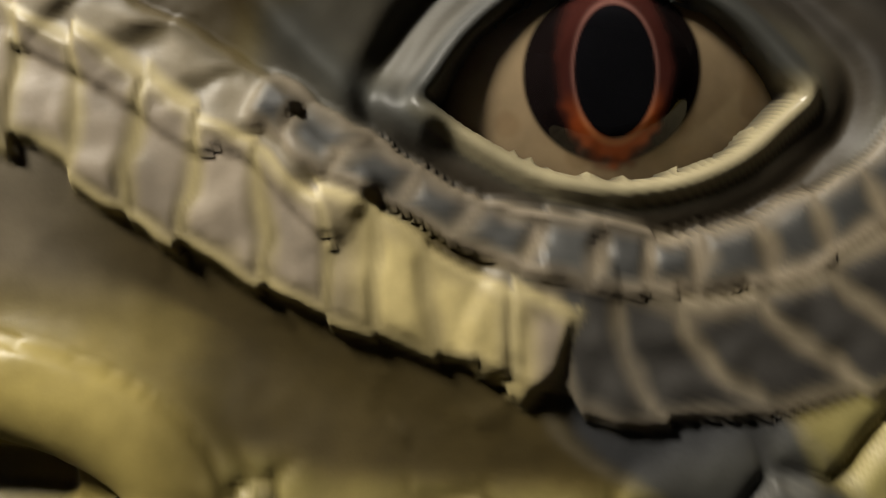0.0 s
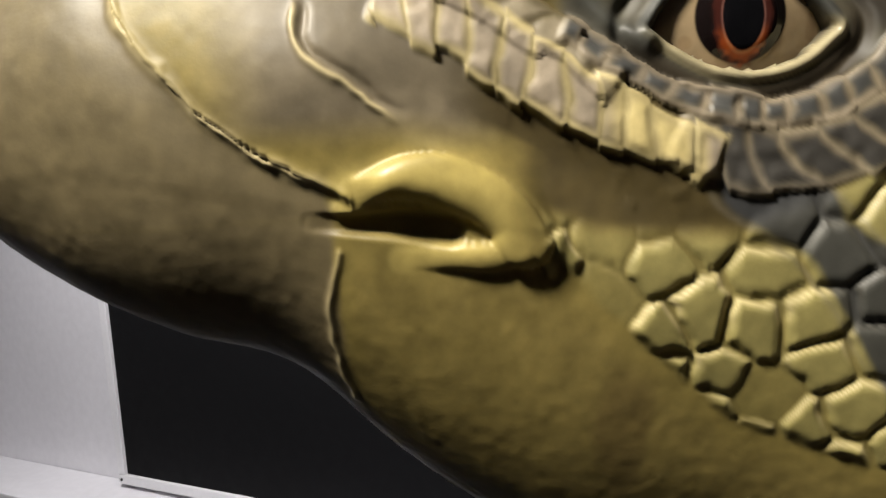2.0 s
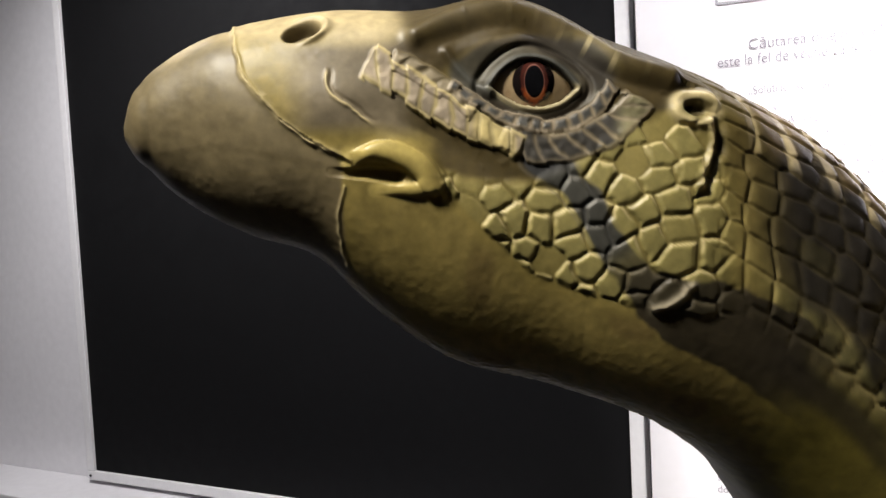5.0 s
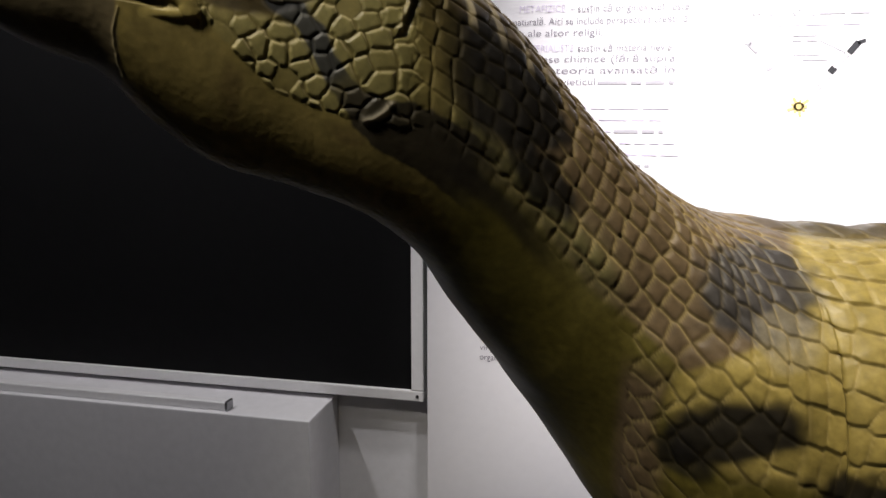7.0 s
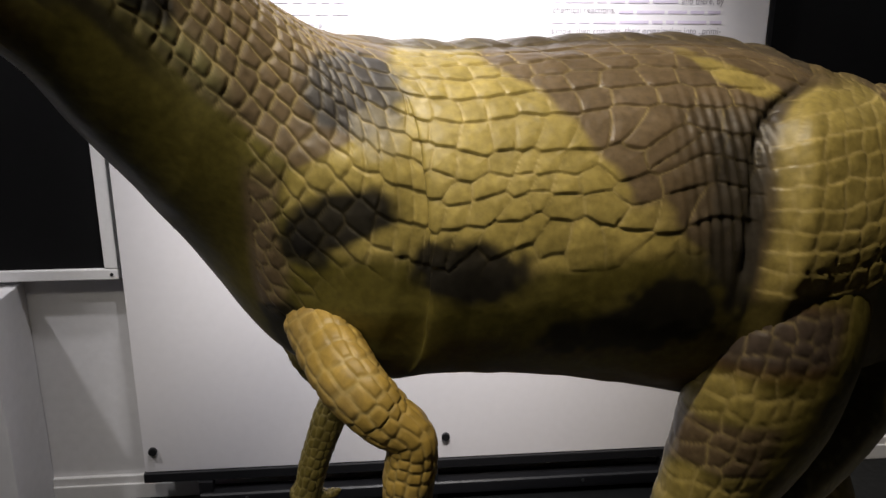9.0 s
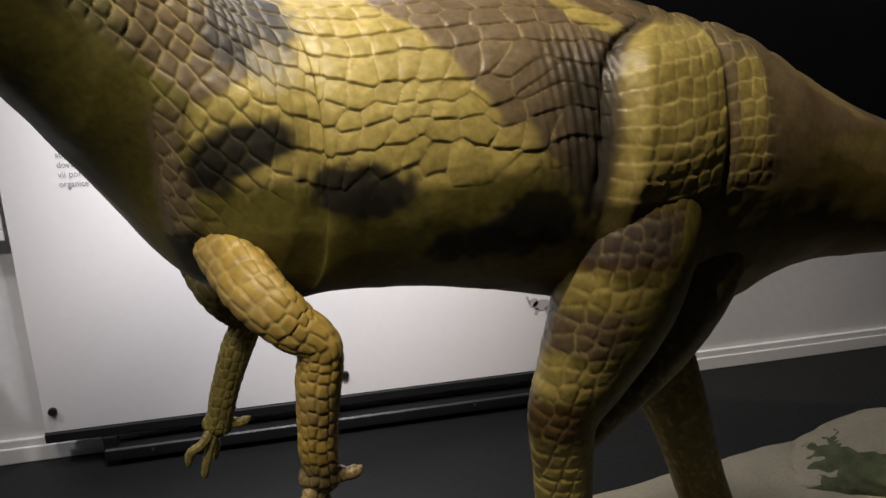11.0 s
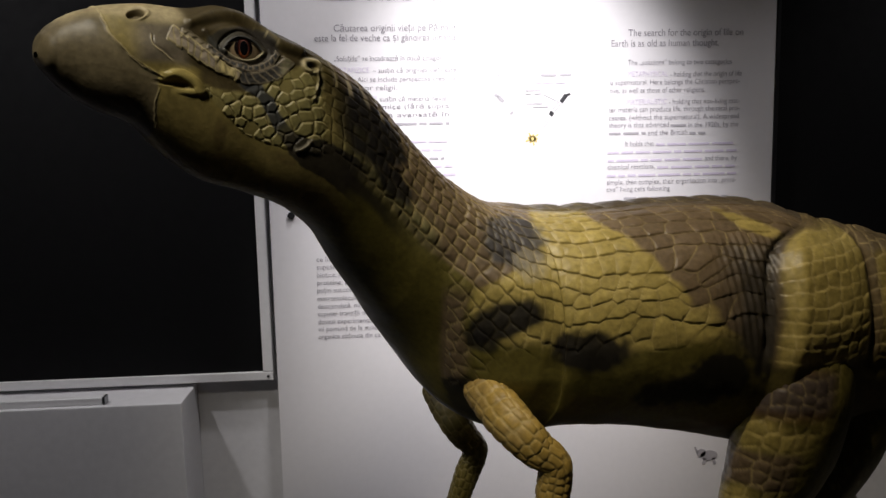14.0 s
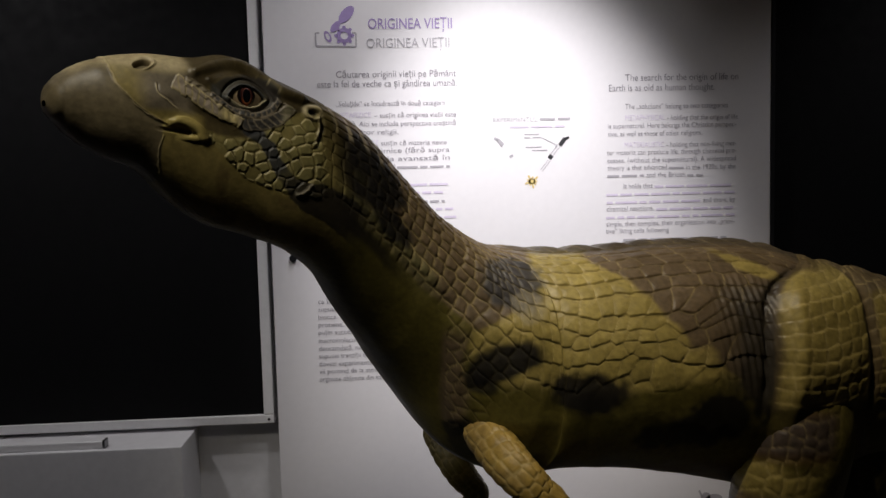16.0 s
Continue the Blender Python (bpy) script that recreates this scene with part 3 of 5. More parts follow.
def head_form(S, V, lat, up, mid, half, wid):
    """The skull's own shape: flat crown, cheek bulge, hollow before the eye."""
    side = np.sign(np.sin(V))
    head = smooth(0.60, 0.52, S)
    h = np.clip((up - mid[:, None]) / half[:, None], -1, 1)
    crown = head * smooth(0.55, 0.95, h) * smooth(0.20, 0.34, S)
    lat = lat * (1 + 0.30 * crown)
    # the lower beak sits inside the upper one
    cut = np.interp(S, column(BEAKLINE, 0), column(BEAKLINE, 1))
    low = smooth(0.004, -0.002, up - cut) * smooth(0.265, 0.245, S)
    lat = lat - side * low * 0.0003
    return lat, up


def head_detail(S, W, V, Z, P, paint, gloss):
    rows = S[:, 0] < 0.64
    s, z, p = S[rows], Z[rows], P[rows]
    k = W[rows] / math.pi
    g1, g2, g3 = grain(p, 0.035, 201), grain(p, 0.011, 202), grain(p, 0.004, 203)
    sw, zw = s + 0.0016 * g2 + 0.0006 * g3, z + 0.0016 * grain(p, 0.011, 204) + 0.0006 * grain(p, 0.004, 205)
    h = np.zeros(s.shape)
    head = smooth(0.57, 0.50, s)
    TAN, BEAK, TAUPE, LIPC, DEEP, CHEEK, PALEC = (0.38, 0.315, 0.185), (0.130, 0.103, 0.054), (0.142, 0.118, 0.088), (0.34, 0.27, 0.085), (0.020, 0.016, 0.012), (0.19, 0.16, 0.055), (0.56, 0.47, 0.26)
    INK, THROAT = (0.034, 0.036, 0.040), (0.205, 0.158, 0.050)
    col = mix(paint[rows], (0.20, 0.155, 0.045), head)
    gl = gloss[rows] * (1 - head) + head * (0.50 + 0.07 * g1 + 0.04 * g2)
    # beak, crown, muzzle
    d_sut, r_sut, _ = along(sw, zw, SUTURE)
    behind = (s > np.interp(z, column(SUTURE, 1)[::-1], column(SUTURE, 0)[::-1]))
    d_chin = along(sw, zw, CHIN)[0]
    beak = np.clip(smooth(0.001, -0.001, np.where(behind, 1, -1) * np.abs(d_sut)) * smooth(1.552, 1.560, z) + smooth(0.262, 0.257, sw) * smooth(1.566, 1.550, z), 0, 1)
    col = mix(col, BEAK, beak * head)
    col = mix(col, TAUPE, smooth(0.02, 0.06, s - 0.19) * smooth(0.34, 0.30, s) * smooth(1.570, 1.585, z + 0.006 * g1) * smooth(1.645, 1.63, z) * (1 - beak) * 0.85)
    col = mix(col, TAN, smooth(1.630, 1.648, z + 0.008 * g1 + 0.10 * np.clip(0.20 - s, 0, 1)) * smooth(0.39, 0.345, s) * 0.9)
    h += 0.0013 * np.exp(-(d_sut / 0.0020) ** 2) - 0.0016 * beak * np.exp(-(d_sut / 0.012) ** 2)
    col = mix(col, PALEC, np.exp(-(d_sut / 0.0016) ** 2) * 0.55)
    h += 0.0009 * np.exp(-(d_chin / 0.0014) ** 2)
    col = mix(col, PALEC, np.exp(-(d_chin / 0.0011) ** 2) * 0.35)
    d_cr, r_cr, l_cr = along(sw, zw, CREASE)
    fade = smooth(0, 0.006, r_cr) * smooth(0, 0.012, l_cr - r_cr)
    h += fade * (0.0012 * np.exp(-((d_cr - 0.0007) / 0.0013) ** 2) - 0.0012 * np.exp(-((d_cr + 0.0020) / 0.0018) ** 2))
    col = mix(col, PALEC, fade * np.exp(-((d_cr - 0.0007) / 0.0010) ** 2) * 0.8)
    # swell of the muzzle above the lip, hollow of the cheek
    h += 0.004 * np.exp(-((s - 0.262) / 0.035) ** 2 - ((z - 1.600) / 0.02) ** 2)
    h -= 0.005 * np.exp(-((s - 0.335) / 0.04) ** 2 - ((z - 1.566 + 0.6 * (s - 0.335)) / 0.016) ** 2)
    # nostril
    un, vn = (s - 0.238) * 0.96 + (z - 1.6465) * 0.26, -(s - 0.238) * 0.26 + (z - 1.6465) * 0.96
    rn = np.sqrt((un / 0.0155) ** 2 + (vn / 0.0068) ** 2) + 0.08 * g2
    h += -0.010 * smooth(1.0, 0.6, rn) + 0.0030 * np.exp(-((rn - 1.25) / 0.25) ** 2) * smooth(-0.5, 0.8, un / 0.0155)
    col = mix(col, (0.07, 0.05, 0.02), smooth(1.0, 0.75, rn) * 0.85)
    # lip and corner of the mouth
    d_l, r_l, l_l = along(s, z, LIP)
    rad = 0.0050 + 0.0034 * smooth(0, 0.5, r_l / l_l)
    lip = np.sqrt(np.clip(1 - (d_l / rad) ** 2, 0, 1))
    h += 0.0058 * lip * smooth(0, 0.25, r_l / l_l + 0.05) + 0.0018 * np.exp(-((d_l + 0.009) / 0.003) ** 2) * smooth(0.2, 0.5, r_l / l_l)
    d_e, r_e, l_e = along(s, z, LIPEND)
    lipe = np.sqrt(np.clip(1 - (d_e / (0.0066 - 0.0036 * r_e / l_e)) ** 2, 0, 1))
    h += 0.0032 * lipe * (1 - smooth(0.35, 1.0, r_e / l_e)) * (1 - lip)
    col = mix(col, LIPC, np.clip(smooth(0.012, 0.006, np.abs(d_l)) + smooth(0.006, 0.003, np.abs(d_e)), 0, 1) * 0.95)
    gl = gl - 0.12 * np.clip(lip + lipe, 0, 1)
    d_m, r_m, l_m = along(s, z, MOUTH)
    slit = smooth(1.0, 0.4, np.abs(d_m) / (0.0040 + 0.0022 * smooth(0.2, 0.8, r_m / l_m))) * smooth(-0.1, 0.5, r_m / l_m)
    h -= 0.0045 * slit
    col = mix(col, (0.075, 0.055, 0.020), slit * 0.6)
    # brow, dark mask, eye
    d_b, r_b, l_b = along(s, z, BROW)
    h += 0.0060 * np.exp(-(d_b / 0.007) ** 2) - 0.0040 * np.exp(-((d_b - 0.013) / 0.007) ** 2) * smooth(0, 0.2, r_b / l_b)
    re = np.sqrt(((s - EYE[0]) / 0.058) ** 2 + ((z - EYE[1] - 0.004) / 0.030) ** 2)
    mask = smooth(1.12, 0.92, re + 0.05 * g1 + 0.04 * g2)
    col = mix(col, (0.044, 0.040, 0.030), mask * 0.95)
    col = mix(col, (0.10, 0.075, 0.045), smooth(0.006, -0.004, np.abs(d_b - 0.016) - 0.008) * smooth(0.45, 0.34, s) * smooth(0.29, 0.31, s) * 0.7)
    col = mix(col, DEEP, smooth(0.013, 0.006, np.abs(d_b - 0.0155) + 0.002 * g2) * smooth(0.375, 0.40, s) * 0.85)
    col = mix(col, TAN, np.exp(-((d_b + 0.001) / 0.0035) ** 2) * (0.50 + 0.3 * g1) * smooth(0.31, 0.34, s))
    bars = smooth(0.75, 0.95, np.sin(r_b * 2 * math.pi / 0.021 + 0.7 * g1)) * np.exp(-(d_b / 0.006) ** 2) * smooth(0.36, 0.38, s)
    col = mix(col, PALEC, bars * 0.8)
    al = almond(s, z)
    h -= 0.0040 * np.exp(-((re) / 0.75) ** 2)
    h += 0.0028 * np.exp(-((al - 0.0022) / 0.0021) ** 2)
    h -= 0.0024 * np.exp(-((al - 0.0105) / 0.0026) ** 2)
    h -= 0.013 * smooth(0.0008, -0.0015, al)
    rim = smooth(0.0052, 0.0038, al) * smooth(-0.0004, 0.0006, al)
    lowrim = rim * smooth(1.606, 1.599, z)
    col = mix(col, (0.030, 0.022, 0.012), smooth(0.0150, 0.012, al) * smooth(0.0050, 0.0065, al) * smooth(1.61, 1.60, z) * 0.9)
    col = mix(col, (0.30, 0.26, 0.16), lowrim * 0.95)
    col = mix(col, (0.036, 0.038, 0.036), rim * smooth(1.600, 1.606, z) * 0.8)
    col = mix(col, DEEP, smooth(0.0006, -0.0006, al))
    gl = gl - 0.26 * lowrim + 0.10 * mask
    # a tear-duct ridge running forward from the eye
    d_t = along(s, z, [(0.366, 1.600), (0.356, 1.606), (0.346, 1.616), (0.338, 1.628)])[0]
    h += 0.0030 * np.exp(-(d_t / 0.0036) ** 2)
    col = mix(col, (0.065, 0.066, 0.058), np.exp(-(d_t / 0.0040) ** 2) * 0.8)

    def tiles(pts, pitch, reach, tilt, seed, high, taper=0.0):
        """A row of raised scales along a line: relief, cover, joint, random number."""
        d, r, l = along(sw, zw, pts)
        q = (r + tilt * d) / pitch + 0.35 * grain(p, 0.02, seed)
        cell = np.floor(q)
        f = q - cell
        width = reach * (0.85 + 0.35 * hashed(cell, seed, seed + 1)) * (1 - taper * r / l)
        e = np.minimum(np.minimum(f, 1 - f) * pitch, (width - np.abs(d)))
        ends = smooth(0, 0.004, r) * smooth(0, 0.004, l - r)
        body = smooth(-0.0012, 0.0034, e + 0.0004 * g3) * ends
        lift = high * (0.75 + 0.4 * hashed(cell, seed + 2, seed)) * body * (0.88 + 0.24 * f) + 0.0003 * g3 * body
        near = smooth(width * 1.25, width, np.abs(d)) * ends
        return lift, body, near * (1 - body), hashed(cell, seed + 5, seed)

    # cheek shields
    lowcheek = np.interp(s, (0.325, 0.339, 0.371, 0.392, 0.445, 0.50), (1.545, 1.528, 1.494, 1.474, 1.454, 1.44))
    highcheek = np.interp(s, (0.325, 0.36, 0.39, 0.42, 0.47, 0.51), (1.55, 1.538, 1.535, 1.548, 1.575, 1.59))
    on = smooth(-0.004, 0.003, zw - lowcheek) * smooth(0.006, -0.004, zw - highcheek) * smooth(0.325, 0.335, s) * smooth(0.53, 0.50, s)
    ca, cb = (sw * 0.92 + zw * 0.38) / 0.0195, (-sw * 0.38 + zw * 0.92) / 0.0185
    edge, ident, oa, ob_ = cells(ca + 0.25 * g1, cb, 0.62, 301.0, 0.5)
    e = edge * 0.019 + 0.0004 * g3
    keep = smooth(0.03, 0.10, ident) * on
    shield = smooth(0.0006, 0.0016, e) * keep
    puff = smooth(0.0006, 0.0040, e) * keep
    h += shield * 0.0008 + puff * (0.0007 + 0.0009 * ident + 0.0006 * ob_)
    col = mix(col, CHEEK, on * 0.6)
    col = mix(col, (0.235, 0.205, 0.075), shield * 0.75)
    col = mix(col, PALEC, keep * np.exp(-((e - 0.0018) / 0.0009) ** 2) * smooth(-0.1, 0.5, ob_ + oa * 0.4) * 0.5)
    col = mix(col, (0.06, 0.05, 0.018), on * smooth(0.0011, 0.0003, e) * 0.25)
    # fine nubs on the soft cheek and the throat
    soft = head * smooth(0.31, 0.335, s) * (1 - on) * (1 - mask)
    e2, i2, _, _ = cells(sw / 0.0065, zw / 0.0065, 0.9, 351.0)
    h += soft * 0.0003 * smooth(0.86, 0.97, i2) * smooth(0.05, 0.45, e2) * smooth(1.49, 1.52, z)
    # brown hollow below the pale row, with shade painted into the brown
    col = mix(col, (0.040, 0.028, 0.009), np.maximum(soft, smooth(0.295, 0.320, s) * smooth(0.40, 0.36, s) * smooth(0.018, 0.024, np.abs(d_l)) * (1 - on) * (1 - mask)) * smooth(1.525, 1.545, z) * 0.92)
    # grey-brown muzzle patch before the eye, darkened with painted shade
    col = mix(col, (0.095, 0.080, 0.058), np.exp(-((s - 0.290) / 0.026) ** 2 - ((z - 1.614) / 0.016) ** 2) * 0.75)
    throat = head * smooth(-0.002, -0.02, z - lowcheek) * smooth(0.262, 0.27, s)
    col = mix(col, THROAT, throat * 0.7)
    fr = smooth(0.80, 0.88, k)
    e4, i4, _, _ = cells(s / 0.010, k * 30, 0.8, 371.0)
    h += head * fr * smooth(0.26, 0.30, s) * (0.0007 * smooth(0.05, 0.35, e4) * i4)
    col = mix(col, (0.23, 0.19, 0.045), head * fr * smooth(0.26, 0.30, s) * smooth(0.15, 0.4, e4) * 0.6)
    col = mix(col, (0.085, 0.055, 0.02), throat * smooth(0.3, 0.6, g1) * 0.5)
    # dark stripe down the cheek
    d_s, r_s, l_s = along(sw, zw, STRIPE)
    stripe = smooth(0.0125, 0.0085, np.abs(d_s) - 0.018 * smooth(0.10, 0.17, r_s) + 0.003 * g2) * smooth(0.30, 0.22, r_s) * smooth(0.62, 0.56, s)
    col = mix(col, INK, stripe * smooth(0.11, 0.08, r_s) * 0.92)
    col = mix(col, (0.022, 0.018, 0.014), stripe * smooth(0.08, 0.11, r_s) * 0.92)
    col = mix(col, (0.13, 0.115, 0.085), np.exp(-((np.abs(d_s) - 0.0115) / 0.0012) ** 2) * smooth(0.09, 0.06, r_s) * 0.35)
    # rows of scales, from the cheek up to the eye
    for pts, pitch, reach, tilt, seed, high, face, joint in (
            (RINGTWO, 0.0128, 0.0088, -0.75, 421.0, 0.0023, (0.040, 0.037, 0.033), (0.24, 0.20, 0.14)),
            (UPPER, 0.0115, 0.0062, 0.5, 431.0, 0.0026, (0.22, 0.185, 0.125), (0.12, 0.095, 0.05)),
            (PALE, 0.0112, 0.0100, -0.45, 441.0, 0.0021, (0.26, 0.215, 0.160), (0.47, 0.39, 0.19)),
            (RING, 0.0100, 0.0044, 0.15, 451.0, 0.0022, (0.044, 0.044, 0.042), (0.25, 0.205, 0.145))):
        lift, body, joints, rnd = tiles(pts, pitch, reach, tilt, seed, high, 0.25 if pts is PALE else 0.0)
        h = np.where(body + joints > 0.02, h * (1 - 0.5 * np.maximum(body, joints)) + lift + 0.74 * high * joints, h)
        if pts is RINGTWO:
            face_col = mix(mix(flat(face, p), (0.165, 0.15, 0.085), smooth(0.448, 0.462, s)), (0.19, 0.16, 0.10), smooth(0.385, 0.372, s))
        elif pts is PALE:
            face_col = mix(flat(face, p), (0.46, 0.375, 0.15), smooth(0.348, 0.360, s + 0.004 * g1) * smooth(0.384, 0.378, s) * 0.8)
        else:
            face_col = flat(face, p)
        face_col = face_col * (0.86 + 0.28 * rnd)[..., None]
        col = col * (1 - body[..., None]) + face_col * body[..., None]
        col = mix(col, joint, joints * 0.8)
    # ear opening and the fold under it
    rr = np.sqrt(((s - 0.503) / 0.010) ** 2 + ((z - 1.583) / 0.008) ** 2) + 0.25 * g2
    h += -0.008 * smooth(0.95, 0.45, rr) + 0.0022 * np.exp(-((rr - 1.35) / 0.38) ** 2)
    col = mix(col, PALEC, np.exp(-((rr - 1.35) / 0.40) ** 2) * 0.75)
    col = mix(col, (0.03, 0.022, 0.010), smooth(0.95, 0.6, rr) * 0.9)
    d_f = along(sw, zw, [(0.510, 1.574), (0.513, 1.560), (0.506, 1.546), (0.500, 1.530)])[0]
    h += 0.0030 * np.exp(-(d_f / 0.0028) ** 2) - 0.0035 * np.exp(-((d_f + 0.006) / 0.004) ** 2)
    col = mix(col, PALEC, np.exp(-(d_f / 0.0022) ** 2) * 0.45)
    # pale spur at the jaw's corner
    d_j = along(sw, zw, [(0.474, 1.446), (0.484, 1.452), (0.494, 1.462)])[0]
    h += 0.0022 * np.exp(-(d_j / 0.0028) ** 2)
    col = mix(col, (0.42, 0.37, 0.27), np.exp(-(d_j / 0.0030) ** 2) * 0.8)
    h += head * (0.00007 * g2 + 0.00010 * g3)
    col = np.clip(col * (1 + (0.10 * g1 + 0.09 * g2 + 0.05 * g3) * 1.0)[..., None], 0.004, 0.9)
    relief = np.zeros(S.shape)
    relief[rows] = h
    paint, gloss = paint.copy(), gloss.copy()
    paint[rows], gloss[rows] = col, gl
    return relief, paint, gloss


def build_eyes():
    """Two glossy glass eyes with an upright oval pupil."""
    s0, z0 = EYE
    x, y, tx, ty = (float(v[0]) for v in spine_frame(np.array([s0])))
    a, b = np.meshgrid(np.linspace(-1, 1, 220), np.linspace(-1, 1, 180), indexing="ij")
    u, w = a * 0.0385, b * 0.031
    bulge = np.sqrt(np.clip(1 - (u / 0.042) ** 2 - (w / 0.036) ** 2, 0.0, 1))
    r = np.hypot(u, w - 0.0015)
    corn = 0.0016 * smooth(0.0155, 0.0090, r)
    e = np.sqrt((u / 0.0066) ** 2 + ((w - 0.0015) / 0.0108) ** 2)
    q = np.stack([u, w, 0 * u], -1)
    g, gf = grain(q, 0.006, 501), grain(q, 0.0016, 502)
    col = np.broadcast_to(np.asarray((0.25, 0.185, 0.11)), u.shape + (3,)).copy()
    col = mix(col, (0.16, 0.10, 0.05), smooth(0.2, 0.7, g) * 0.4)
    col = mix(col, (0.006, 0.004, 0.004), smooth(0.0153, 0.0144, r))
    low = smooth(0.0, -0.011, w)
    iris = smooth(1.62, 1.30, e + 0.05 * gf)
    col = mix(col, (0.045, 0.013, 0.010), iris)
    # orange of the lower iris and pupil rim: light from above, painted in
    col = mix(col, (0.42, 0.085, 0.018), iris * low * smooth(1.55, 1.15, e + 0.12 * gf))
    col = mix(col, (0.16, 0.075, 0.062), np.exp(-((e - 1.05) / 0.05) ** 2) * 0.9)
    col = mix(col, (0.55, 0.19, 0.06), np.exp(-((e - 1.07) / 0.06) ** 2) * low * 0.9)
    col = mix(col, (0.004, 0.004, 0.005), smooth(1.03, 0.97, e))
    for side in (1, -1):
        lat = side * (EYE_SEAT + 0.020 * bulge + corn)
        P = np.stack([x + tx * u + ty * lat, y + ty * u - tx * lat, z0 + w], -1)
        if side < 0:
            P, c = P[::-1], col[::-1]
        else:
            c = col
        add_grid(P[:, ::-1], np.ascontiguousarray(c[:, ::-1]), np.full(u.shape, 0.05), closed=False)


EYE_SEAT = 0.0455



def runs():
    """Stations along the spine: dense on the head, looser towards the tail."""
    return np.concatenate([np.linspace(0.0981, 0.14, 60, endpoint=False), np.linspace(0.14, 0.56, HEAD_N, endpoint=False), np.linspace(0.56, 1.0, 190, endpoint=False),
                           np.linspace(1.0, 1.95, 340, endpoint=False), np.linspace(1.95, 3.4, 110)])


def haunch_front(Z):
    """Where the front edge of the thigh lies along the body, at each height."""
    return np.interp(Z, (0.70, 0.85, 0.95, 1.10, 1.20, 1.235, 1.26, 1.285, 1.34), (0.875, 0.90, 0.928, 0.947, 0.958, 0.972, 1.000, 1.06, 1.30))


def build_trunk():
    s = runs()
    near, far = np.linspace(0, math.pi, NEAR_N, endpoint=False), np.linspace(math.pi, 2 * math.pi, 90, endpoint=False)
    v = np.concatenate([near, far])
    S, V = np.meshgrid(s, v, indexing="ij")
    x, y, tx, ty = spine_frame(s)
    top, low, wid = (spline(column(r, 0), column(r, 1), s) for r in (CROWN, UNDER, WIDTH))
    mid, half = (top + low) / 2, (top - low) / 2
    # superellipse section, fuller low on the trunk
    power = 0.86 + 0.0 * s
    c, n = np.cos(V), np.sin(V)
    lat = np.sign(n) * np.abs(n) ** power[:, None] * wid[:, None]
    hang = smooth(0.85, 1.2, S) * (1 - smooth(1.7, 2.1, S))
    up = mid[:, None] + half[:, None] * np.sign(c) * np.abs(c) ** 0.92
    lat = lat * (1 - 0.10 * hang * c)
    lat, up = head_form(S, V, lat, up, mid, half, wid)
    # near side lies towards the visitor
    P = np.stack([x[:, None] + ty[:, None] * lat, y[:, None] - tx[:, None] * lat, up], -1)
    N = grid_normals(P)
    out = np.stack([ty[:, None] * n, -tx[:, None] * n, c], -1)
    N = N * np.sign((N * out).sum(-1).mean())
    Z = P[..., 2]
    # cell coordinates that follow the neck and the back
    dz = np.gradient(mid, s)
    ang = np.arctan(dz)
    arc = np.concatenate([[0], np.cumsum(np.hypot(np.diff(s), np.diff(mid)))])
    step = np.linalg.norm(np.diff(P, axis=0), axis=2)
    D = np.concatenate([np.zeros((1, len(v))), np.cumsum(step, axis=0)])
    ref = int(np.argmin(np.abs(s - 0.86)))
    D = D - D[ref][None, :] + arc[ref]
    A = D + (Z - mid[:, None]) * np.sin(ang)[:, None] * smooth(0.98, 0.80, S)
    X = P[..., 0]
    cell = spline([0, 0.75, 1.0, 1.25, 1.5, 1.75, 1.95, 3.9], [0.026, 0.027, 0.034, 0.044, 0.066, 0.066, 0.046, 0.05], np.linspace(0, 3.9, 800))
    count = np.concatenate([[0], np.cumsum(np.diff(np.linspace(0, 3.9, 800)) / cell[1:])])
    CA = np.interp(A, np.linspace(0, 3.9, 800), count)
    W = np.where(V <= math.pi, V, 2 * math.pi - V)
    CB = W / math.pi * 21
    warp = P
    flank = smooth(0.50, 0.60, X) * (1 - smooth(0.86, 0.94, X)) * smooth(1.27, 1.20, Z)
    CA2 = CA + flank * 0.45 * grain(warp, 0.10, 3) + 0.20 * grain(warp, 0.06, 4) + 9.0 * (1.30 - Z) * smooth(0.44, 0.55, X)
    CB2 = CB + flank * 0.55 * grain(warp, 0.11, 5) + 0.12 * grain(warp, 0.07, 6) + 1.2 * (X - 0.5) * smooth(0.45, 0.6, X)
    # the haunch grows out of the flank behind a sharp fold, with its own squarer scales
    front = X - haunch_front(Z)
    haunch = (front > 0) & (n > 0) & (Z > 0.7)
    CA2 = np.where(haunch, front / 0.031 + 40 + 0.15 * grain(warp, 0.06, 4), CA2)
    CB2 = np.where(haunch, Z / 0.027 + 0.35 * np.sin(X * 14) + 0.2 * grain(warp, 0.07, 6), CB2)
    edge, ident, oa, ob_ = cells(CA2, CB2, np.where(haunch, 0.22, 0.30 + 0.34 * flank), 11.0, 0.16)
    skin = smooth(0.49, 0.54, S)
    neckline = 1.441 - 1.03 * (S - 0.528) + 0.10 * np.clip(S - 0.62, 0, 0.12)
    g8 = grain(warp, 0.05, 8)
    neck_on = smooth(-0.014, 0.022, Z - neckline + 0.012 * g8)
    body_on = smooth(1.035, 1.085, Z + 0.02 * g8 - 0.06 * (X - 0.6))
    front_on = smooth(0.300, 0.312, X + 0.004 * g8) * smooth(0.395, 0.370, X + 0.01 * g8) * smooth(0.95, 0.98, Z)
